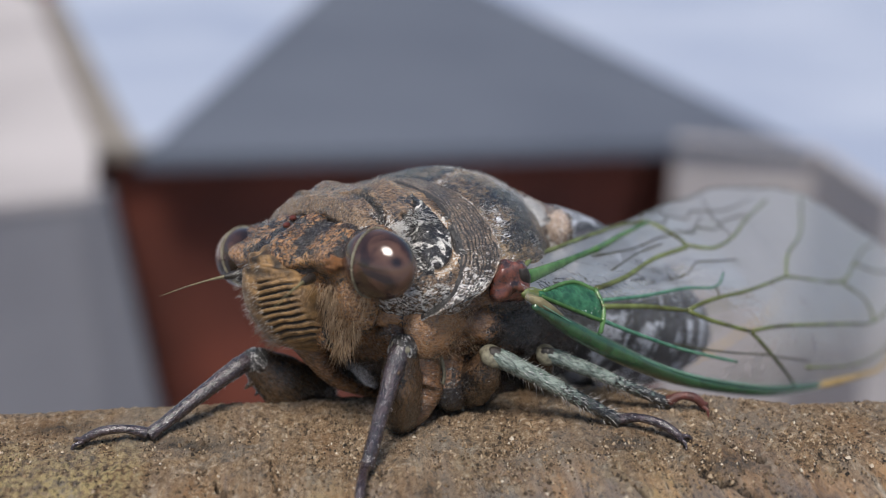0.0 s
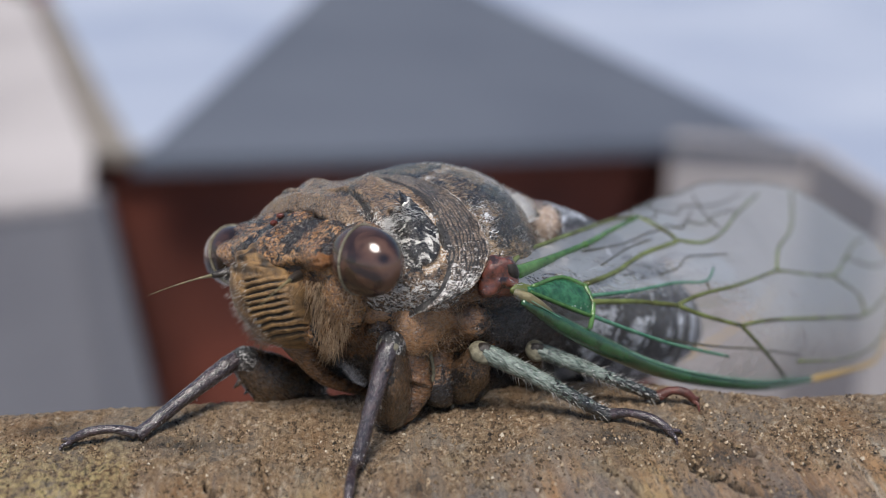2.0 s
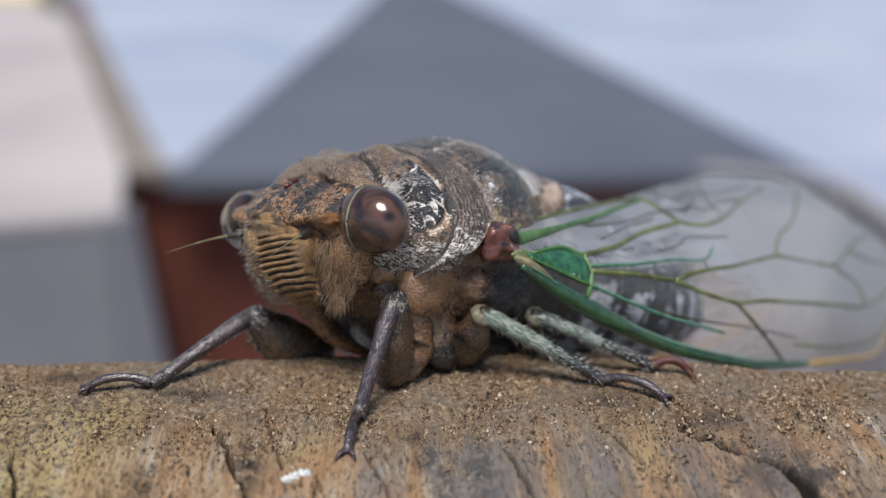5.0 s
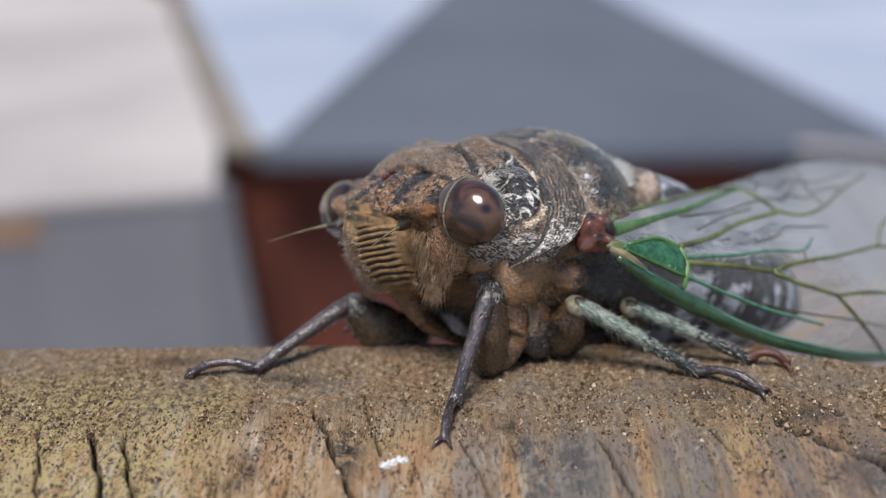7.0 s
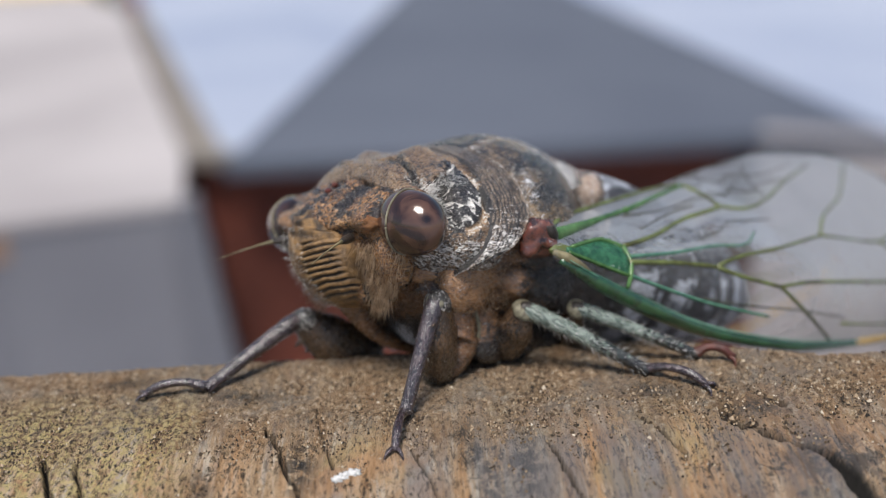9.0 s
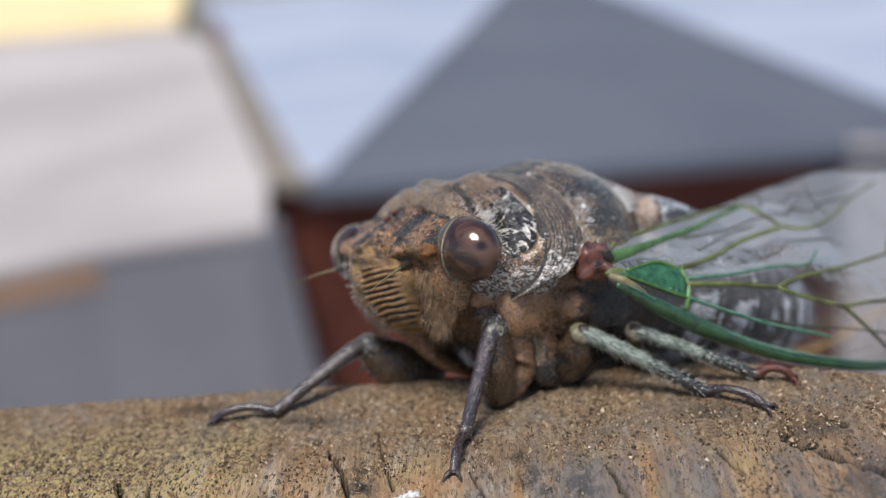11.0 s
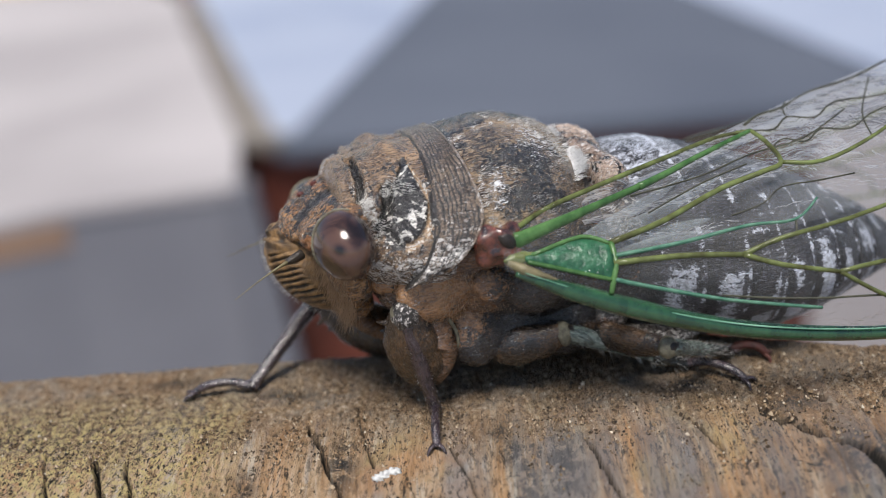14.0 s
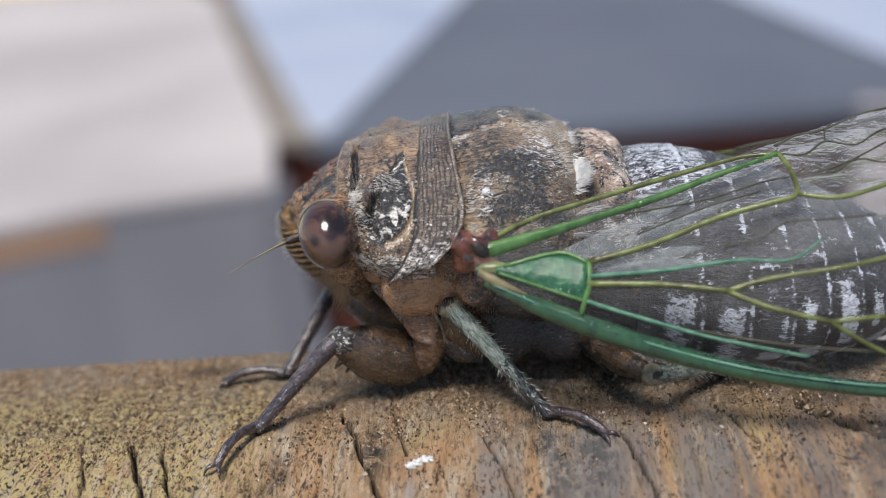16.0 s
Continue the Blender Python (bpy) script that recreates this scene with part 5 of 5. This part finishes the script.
def build_wings():
    ns, nv = 150, 40
    verts = []
    for i in range(ns):
        for k in range(nv):
            s, v = 7.0 * i / (ns - 1), k / (nv - 1)
            p = wing_at(s, v)
            ripple = 0.06 * bump_at(p.x, p.y, p.z, 0.7, 4.0) * min(1, s)
            verts.append((p.x, p.y + ripple, p.z + ripple * 0.5))
    faces = []
    for i in range(ns - 1):
        for k in range(nv - 1):
            a = i * nv + k
            faces.append((a, a + 1, a + nv + 1, a + nv))
    film = (verts, faces)
    colours = {"green": GREEN, "olive": OLIVE, "teal": TEAL, "dark": DARK_VEIN, "leaf": LEAF, "root": LEAF}
    for side in (1, -1):
        flip = (lambda piece: piece) if side == 1 else (lambda piece: lowered(mirrored(piece)))
        wing = part("forewing", *flip(film), MEMBRANE, cicada, "clear glossy wing membrane")
        rim = [wing_at(s, 0.0, 0.05) for s in np.linspace(0.15, 4.5, 19)]
        part("leading_edge", *flip(tube(rim, [0.14, 0.4, 0.46, 0.42, 0.38, 0.35, 0.32, 0.3, 0.27], 16, 0.95, 3)), GREEN, wing, "thick glossy green leading vein")
        rim = [wing_at(s, 0.0, 0.05) for s in np.linspace(4.45, 6.9, 10)] + [wing_at(6.99, v) for v in (0.3, 0.6, 0.9)]
        part("outer_rim", *flip(tube(rim, [0.27, 0.22, 0.15, 0.1, 0.07, 0.06], 8, 1.0, 3)), YELLOW, wing, "yellow-brown outer rim vein")
        rim = [wing_at(s, 1.0 - 0.012 * (k % 2)) for k, s in enumerate((6.98, 6.4, 5.8, 5.2, 4.7, 4.3, 3.9, 3.5, 3.2, 2.95))]
        part("hind_rim", *flip(tube(rim, [0.05, 0.06, 0.06, 0.08], 8, 1.0, 3)), DARK_VEIN, wing, "thin dark hind rim vein")
        # Thin pale tubes stand in for the highlight on the leading vein.
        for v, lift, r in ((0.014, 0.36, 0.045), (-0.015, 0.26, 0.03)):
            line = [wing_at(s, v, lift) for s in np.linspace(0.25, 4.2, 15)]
            part("edge_highlight", *flip(tube(line, [0.02, r, r, r * 0.8, 0.02], 8, 1.0, 4)), EDGE_SHINE, wing, "pale green shining line along the leading edge")
        # closed green cell at the root
        cell, cf = [], []
        for i in range(14):
            for k in range(10):
                q, r = i / 13, k / 9
                lo, hi = 0.3 - 0.03 * q, np.interp(q, (0, 0.6, 1), (0.4, 0.66, 0.6))
                p = wing_at(0.28 + 0.75 * q, lo + (hi - lo) * r, 0.12 * math.sin(math.pi * r) + 0.05 * bump_at(i, k, 0, 0.9))
                cell.append(tuple(p))
        cf = [(i * 10 + k, i * 10 + k + 1, i * 10 + k + 11, i * 10 + k + 10) for i in range(13) for k in range(9)]
        back = [(x, y - 0.15, z - 0.05) for x, y, z in cell]
        rimloop = list(range(10)) + [i * 10 + 9 for i in range(1, 14)] + [130 + k for k in range(8, -1, -1)] + [i * 10 for i in range(12, 0, -1)]
        cf = cf + [tuple(140 + v for v in reversed(face)) for face in cf] + [(a, 140 + a, 140 + b, b) for a, b in zip(rimloop, rimloop[1:] + rimloop[:1])]
        part("basal_cell", *flip((cell + back, cf)), CELL_GREEN, wing, "opaque green cell at the wing root")
        for colour, r0, r1, line in VEINS:
            r0, r1 = r0 * 0.82, r1 * 0.78
            pts = [wing_at(s, v, 0.03) for s, v in line]
            part("vein", *flip(tube(pts, [r0, (r0 + r1) / 2, r1] if colour != "root" else [0.12, r0 * 0.9, r0 * 0.65, r0 * 0.45, r1], 10, 1.0 if colour != "root" else 0.75, 4)), colours[colour], wing)
        # folded hind wing under it
        hv, hf = [], []
        for i in range(40):
            for k in range(24):
                q, r = i / 39, k / 23
                p = wing_at(0.9 + 3.0 * q, 0.55 + 0.42 * r)
                fold = 0.18 * math.sin(r * 16) * (1 - 0.5 * q)
                hv.append((p.x, p.y * 0.9 - 0.45 + fold, p.z - 0.35 + 0.4 * fold))
        hf = [(i * 24 + k, i * 24 + k + 1, i * 24 + k + 25, i * 24 + k + 24) for i in range(39) for k in range(23)]
        hind = part("hindwing", *flip((hv, hf)), HIND_FILM, cicada, "folded clear hind wing under the forewing")
        # Whitish strips stand in for light reflected off the hind wing folds.
        for line in (((0.78, 0.66), (1.3, 0.81), (1.9, 0.9)), ((0.84, 0.63), (1.5, 0.76), (2.4, 0.86)), ((1.06, 0.58), (1.5, 0.65), (1.95, 0.68)), ((1.1, 0.55), (1.6, 0.6), (2.05, 0.6))):
            pts = [wing_at(s, v) + Vector((0, -0.35, -0.2)) for s, v in line]
            part("fold_sheen", *flip(tube(pts, [0.1, 0.3, 0.26, 0.03], 8, 0.12, 5)), FOLD_SHINE, hind, "whitish folded vein of the hind wing")
        # pale scale over the root of the leading edge
        part("root_scale", *flip(tube([(-6.7, 7.7, 4.95), (-7.2, 8.05, 4.65), (-7.8, 8.2, 4.35), (-8.6, 8.25, 3.95)], [0.14, 0.26, 0.18, 0.03], 14, 0.8, 6)), TAN, wing, "pale tan scale at the wing root")
        # red hinge
        wedge = Euler((0, radians(35), radians(8))).to_matrix()
        pods = [pod((-6.2, 6.9, 5.75), (0.62, 0.55, 0.85), (0, 15, 0)), pod((-7.0, 7.2, 5.55), (0.5, 0.5, 1.0), (0, 35, 8)), pod((-6.5, 6.5, 5.0), (0.9, 0.6, 0.5)), pod((-7.3, 6.7, 6.0), (0.45, 0.4, 0.5))]
        v, ways, f = sculpted((-6.6, 6.85, 5.5), pods, 70, 50, 0.2)
        v = [tuple(q + w * (0.22 * bump_at(*q, 1.5, 3.0) - 0.08)) for q, w in zip(v, ways)]
        hinge = part("wing_hinge", *flip((v, f)), RED, cicada, "glossy red-brown wing hinge")
        part("hinge_plate", *flip(ball((-6.85, 7.45, 5.85), (0.32, 0.28, 0.55), 24, 16, turn=wedge, shape=lambda d: 0.08 * bump_at(d.x, d.y, d.z, 1.8))), BRISTLE, hinge, "black plate on the hinge")
        part("hinge_fold", *flip(ball((-7.3, 7.6, 5.0), (0.75, 0.24, 0.3), 20, 14, shape=lambda d: 0.2 * bump_at(d.x, d.y, d.z, 2.0))), OLIVE, hinge, "olive fold under the hinge")


# ---- legs: hip, knee hint and foot; bones run along +x in their own space ----
LEG_SIZES = {  # hip, upper and lower length, thickness of both
    "front": ((-3.4, 2.9, -0.9), 4.75, 5.65, 1.38, 0.41),
    "mid": ((-6.6, 3.6, -0.1), 3.5, 6.8, 1.0, 0.42),
    "hind": ((-11.2, 3.6, -0.1), 4.8, 6.6, 0.8, 0.36),
}


def thigh(length, r, spines):
    rows = tube([(0, 0, 0), (length * 0.25, 0, -0.05), (length * 0.6, 0, -0.1), (length * 0.9, 0, 0), (length, 0, 0)], [r * 0.6, r * 1.0, r * 0.95, r * 0.6, r * 0.42], 20, 0.72, 8)
    v = [(x, y + 0.06 * bump_at(x, y, z, 1.4), z + 0.08 * bump_at(x, y, z, 1.1, 4.0)) for x, y, z in rows[0]]
    piece = (v, rows[1])
    if spines:
        for x in (length * 0.55, length * 0.72, length * 0.85):
            piece = joined(piece, tube([(x, 0, -r * 0.6), (x + 0.15, 0, -r * 0.6 - 0.55)], [0.22, 0.02], 8))
    return piece


def shin(length, r, bristles, rng):
    body = tube([(0, 0, 0), (length * 0.12, 0, 0.05), (length * 0.5, 0, 0.06), (length * 0.88, 0, 0), (length, 0, 0)], [r * 0.98, r * 1.1, r * 0.88, r * 0.74, r * 0.78], 16, 1.0, 8)
    v = [(x, y + 0.03 * bump_at(x, y, z, 2.4), z + 0.03 * bump_at(x, y, z, 2.1, 4.0)) for x, y, z in body[0]]
    roots = []
    for _ in range(bristles):
        a, x = rng.uniform(0, 6.28), rng.uniform(0.1, 0.97) * length
        roots.append(((x, r * 0.8 * math.cos(a), r * 0.8 * math.sin(a)), (0.8, math.cos(a), math.sin(a))))
    return (v, body[1]), hairs(roots, 0.42 if bristles > 100 else 0.16, 0.016 if bristles > 100 else 0.011, rng, 0.2)


def foot(length, rng):
    """Three-jointed foot that runs along +x, bowed over the ground, with two claws."""
    piece = tube([(0, 0, 0.12), (length * 0.3, 0, 0.5), (length * 0.65, 0, 0.55), (length * 0.9, 0, 0.3), (length * 0.96, 0, 0.12)], [0.28, 0.19, 0.22, 0.19, 0.14], 12, 1.0, 6)
    for side in (1, -1):
        claw = tube([(length * 0.93, 0.08 * side, 0.2), (length * 1.05, 0.3 * side, 0.2), (length * 1.12, 0.45 * side, -0.12)], [0.13, 0.09, 0.02], 8)
        piece = joined(piece, claw)
    return piece


SIDE_LENGTH = {1: 0.97, -1: 1.05}
LEGS = {}


def build_legs():
    rng = random.Random(11)
    for pair, (hip, *sizes) in LEG_SIZES.items():
        for side in (1, -1):
            up, low, ru, rl = sizes[0] * SIDE_LENGTH[side], sizes[1] * SIDE_LENGTH[side], *sizes[2:]
            v, f = thigh(up, ru, pair == "front")
            femur = part("femur", v, f, LEG, cicada, "thick dark brown spined femur" if pair == "front" else "brown femur", layers={"mark": [max(0, bump_at(*p, 0.7, 3.0)) for p in v], "silver": [0.1] * len(v)})
            for edge in (0.8,):
                part("femur_ridge", *tube([(up * 0.15, 0, ru * 0.62 * edge), (up * 0.4, 0, ru * 0.96 * edge - 0.05), (up * 0.7, 0, ru * 0.82 * edge - 0.05), (up * 0.97, 0, ru * 0.46 * edge)] , [0.03, 0.07, 0.06, 0.03], 8, 1.0, 4), PALE, femur, "pale ridge of the femur")
            if pair == "front":
                v, f = ball((up - 0.4, 0, 0.05), (0.8, 0.66, 0.7), 28, 18, shape=lambda d: 0.08 * bump_at(d.x, d.y, d.z, 2.4))
                part("femur_end", v, f, COLLAR, femur, "silvery and black end of the femur", layers={"mark": [0.75] * len(v), "silver": [0.3] * len(v)})
            part("knee", *ball((up - 0.1, 0, 0.0), (0.42, rl * 1.35, rl * 1.45), 20, 14, shape=lambda d: 0.1 * bump_at(d.x, d.y, d.z, 2.4)), PALE, femur, "pale knee joint")
            (v, f), hair = shin(low, rl, 150 if pair != "front" else 60, rng)
            half = [min(1.0, max(0.0, 1.9 * x / low - 0.7)) for x, y, z in v]
            tibia = part("tibia", v, f, SHIN if pair == "front" else GREEN_SHIN, cicada, "slender dark violet-brown tibia" if pair == "front" else "pale green tibia darkening downwards",
                         layers={"mark": [0.15 * q if pair == "front" else 1.0 * q * (0.75 + max(0, bump_at(*p, 1.5))) for q, p in zip(half, v)], "silver": [0.12] * len(v)})
            part("knee_cap", *ball((0.1, 0, 0.02), (0.5, rl * 0.95, rl * 1.02), 18, 12, shape=lambda d: 0.08 * bump_at(d.x, d.y, d.z, 3.0)), BRISTLE, tibia, "black knee cap")
            part("bristle_fringe", *hair, HAIR, tibia, "stiff bristles")
            v, f = foot(3.0 if pair != "hind" else 1.7, rng)
            tarsus = part("tarsus", v, f, SHIN if pair != "hind" else DARK_RED, cicada, "dark clawed foot" if pair != "hind" else "reddish clawed foot", layers={"mark": [0.1] * len(v), "silver": [0.2] * len(v)})
            LEGS[pair, side] = (femur, tibia, tarsus)


build_head()
build_thorax()
build_abdomen()
build_wings()
build_legs()
UNIT = 0.001
crumb = joined(*[ball((0.35 + 0.2 * k, -5.45 + 0.1 * k, -0.27 + 0.02 * k), (0.24, 0.2, 0.16), 14, 10, shape=lambda d, k=k: 0.8 * bump_at(d.x, d.y, d.z, 1.8, 3.0 * k)) for k in range(4)])
tagged(part("crumb", *crumb, LICHEN), "small white crumb lying on the timber", "crumb")

# ---- movement ----
UNIT = 0.00092
BODY = [  # seconds, place in millimetres, yaw, pitch, roll in degrees
    (0.0, 0.45, 2.60, 0.93, 214.39, -11.69, 14.35),
    (12.8, 0.45, 2.60, 0.93, 214.39, -11.69, 14.35),
    (13, -0.32, 2.58, 0.76, 210.16, -5.70, 10.76),
    (13.2, -0.72, 2.65, 1.33, 206.73, -1.41, 9.18),
    (13.4, -0.78, 2.08, 1.29, 204.40, -6.02, 10.79),
    (13.7, -0.59, 1.83, 1.54, 202.50, -6.34, 10.76),
    (13.9, -1.56, 1.66, 1.62, 195.33, 1.60, 8.97),
    (14.1, -1.27, 1.50, 1.59, 193.95, 1.23, 9.19),
    (14.3, -1.80, 2.91, 1.22, 183.18, 6.07, 2.80),
    (14.5, -1.66, 2.34, 1.76, 180.10, 5.31, 0.41),
    (15, -2.60, 2.86, 1.97, 178.66, 3.09, 3.42),
    (15.5, -2.67, 3.05, 1.85, 179.91, 1.98, 4.12),
    (16, -2.74, 2.99, 1.65, 181.47, 0.86, 5.43),
]
# seconds, ankle x y z, toe x y z (ground space), knee hint x y z (body space)
STEPS = {
    ("front", 1): [
        (0, 2.94, -1.6, 0.25, 2.57, -4.1, 0, -1.0, 6.0, 5.0), (12.8, 2.94, -1.6, 0.25, 2.57, -4.1, 0, -1.0, 6.0, 5.0), (13.5, 2.75, -1.5, 0.25, 2.6, -4.08, 0, -2.3, 4.8, 6.0), (14.3, 2.5, -1.4, 0.25, 2.65, -4.05, 0, -1.9, 5.6, 4.7),
        (15.6, 2.5, -1.4, 0.25, 2.65, -4.05, 0, -1.9, 5.6, 4.7), (15.7, -0.4, -1.2, 0.6, 2.3, -3.4, 0.2, -1.2, 5.5, 3.8), (15.8, -3.75, -1.5, 0.6, -4.5, -4.4, 0.3, 0.0, 5.4, 3.6),
        (15.9, -6.1, -2.4, 0.3, -7.4, -5.2, 0.0, 0.8, 5.4, 3.5), (16, -6.3, -2.9, 0.25, -7.6, -5.7, -0.1, 1.0, 5.5, 3.5)],
    ("front", -1): [(0, -5.87, 1.77, 0.25, -8.9, 1.63, 0, 2.2, -3.4, 5.5), (12.8, -5.87, 1.77, 0.25, -8.9, 1.63, 0, 2.2, -3.4, 5.5), (13.5, -5.87, 1.77, 0.25, -8.9, 1.63, 0, 2.0, -5.8, 5.0), (16, -5.87, 1.77, 0.25, -8.9, 1.63, 0, 1.5, -5.0, 4.0)],
    ("mid", 1): [
        (0, 13.7, 1.0, 0.25, 16.0, -0.6, 0, -6.0, 8.0, 4.0), (12.8, 13.7, 1.0, 0.25, 16.0, -0.6, 0, -6.0, 8.0, 4.0), (13.2, 13.7, 1.0, 0.25, 16.0, -0.6, 0, -7.5, 8.2, 3.2), (14.0, 13.7, 1.0, 0.25, 16.0, -0.6, 0, -9.5, 6.0, 3.0),
        (14.3, 13.7, 1.0, 0.25, 16.0, -0.6, 0, -9.5, 6.5, 2.5), (14.4, 9.6, -0.8, 1.0, 12.2, -1.8, 0.5, -7.0, 6.6, 4.0), (14.5, 5.9, -3.0, 0.25, 8.3, -4.7, -0.1, -4.0, 6.0, 5.0), (16, 5.9, -3.0, 0.25, 8.3, -4.7, -0.1, -4.0, 6.0, 5.0)],
    ("mid", -1): [(0, 4.5, 5.2, -0.9, 3.0, 6.2, -2.2, -5.0, -8.0, 2.5), (16, 4.5, 5.2, -0.9, 3.0, 6.2, -2.2, -5.0, -8.0, 2.5)],
    ("hind", 1): [
        (0, 16.2, 2.3, 0.25, 18.2, 1.7, 0, -9.0, 7.0, 2.0), (12.8, 16.2, 2.3, 0.25, 18.2, 1.7, 0, -9.0, 7.0, 2.0), (13.9, 16.2, 2.3, 0.25, 18.2, 1.7, 0, -12.4, 7.0, 0.0),
        (14.3, 14.2, 0.2, 0.25, 16.0, -0.7, 0, -14.0, 6.6, -0.6), (16, 14.2, 0.2, 0.25, 16.0, -0.7, 0, -14.0, 6.6, -0.6)],
    ("hind", -1): [(0, 13.0, 5.2, -1.2, 14.5, 6.2, -2.6, -12.0, -7.0, 1.0), (16, 13.0, 5.2, -1.2, 14.5, 6.2, -2.6, -12.0, -7.0, 1.0)],
}


def glide(rows, t):
    """Values at t between timed rows, eased from row to row."""
    i = max(0, min(len(rows) - 2, sum(1 for r in rows if r[0] <= t) - 1))
    a, b = rows[i], rows[i + 1]
    q = min(max((t - a[0]) / (b[0] - a[0]), 0.0), 1.0)
    q = q * q * (3 - 2 * q) if b[0] - a[0] > 0.15 else q
    return [u + (w - u) * q for u, w in zip(a[1:], b[1:])]


REAR = [(0.0, 6.0, 0.0), (12.8, 6.0, 0.0), (13.5, 3.5, 0.0), (14.3, 0.0, 0.0), (16.0, 0.0, 0.0)]  # seconds, pitch, yaw of the hind body on the front


def rear_pose(t):
    pitch, yaw = glide(REAR, t)
    pivot = Vector((-3.2, 0, 6.0)) * UNIT
    return Matrix.Translation(pivot) @ pose(0, 0, 0, 0, pitch, yaw) @ Matrix.Translation(-pivot)


def tail_pose(t):
    """The abdomen droops again behind the raised back."""
    pivot = Vector((-13.5, 0, 6.0)) * UNIT
    return rear_pose(t) @ Matrix.Translation(pivot) @ pose(0, 0, 0, 0, -1.3 * glide(REAR, t)[0], 0) @ Matrix.Translation(-pivot)


def body_pose(t):
    x, y, z, yaw, pitch, roll = glide(BODY, t)
    return pose(x * MM, y * MM, z * MM, roll, pitch, yaw)


def aim(start, end, up):
    """A pose at start with +x to end and +z near up."""
    x = (end - start).normalized()
    y = up.cross(x).normalized()
    z = x.cross(y)
    return Matrix.Translation(start) @ Matrix((x, y, z)).transposed().to_4x4()


def leg_poses(key, t):
    hip, up, low, *_ = LEG_SIZES[key[0]]
    hip = Vector((hip[0], hip[1] * key[1], hip[2])) * UNIT
    up, low = up * UNIT * SIDE_LENGTH[key[1]], low * UNIT * SIDE_LENGTH[key[1]]
    ax, ay, az, tx, ty, tz, kx, ky, kz = glide(STEPS[key], t)
    back = body_pose(t).inverted()
    ankle, toe, hint = back @ (Vector((ax, ay, az)) * MM), back @ (Vector((tx, ty, tz)) * MM), Vector((kx, ky, kz)) * UNIT
    line = ankle - hip
    d = min(max(line.length, abs(up - low) * 1.02), (up + low) * 0.995)
    line.normalize()
    along = (up * up - low * low + d * d) / (2 * d)
    out = hint - hip
    out = (out - line * out.dot(line)).normalized()
    knee = hip + line * along + out * math.sqrt(max(up * up - along * along, 0.0))
    lift = out if abs(out.dot((knee - hip).normalized())) < 0.95 else Vector((0, 0, 1))
    ground_up = back.to_3x3() @ Vector((0, 0, 1))
    return aim(hip, knee, ground_up + out), aim(knee, ankle, ground_up + out), aim(ankle, toe, ground_up)


def motions():
    times = [0.0, 12.8] + [round(12.9 + 0.1 * k, 1) for k in range(32)]
    walk(cicada, [(t, body_pose(t)) for t in times])
    for piece in HIND_BODY:
        walk(piece, [(t, rear_pose(t)) for t in times])
    for piece in TAIL:
        walk(piece, [(t, tail_pose(t)) for t in times])
    for key, bones in LEGS.items():
        for k, bone in enumerate(bones):
            walk(bone, [(t, leg_poses(key, t)[k]) for t in times])


motions()
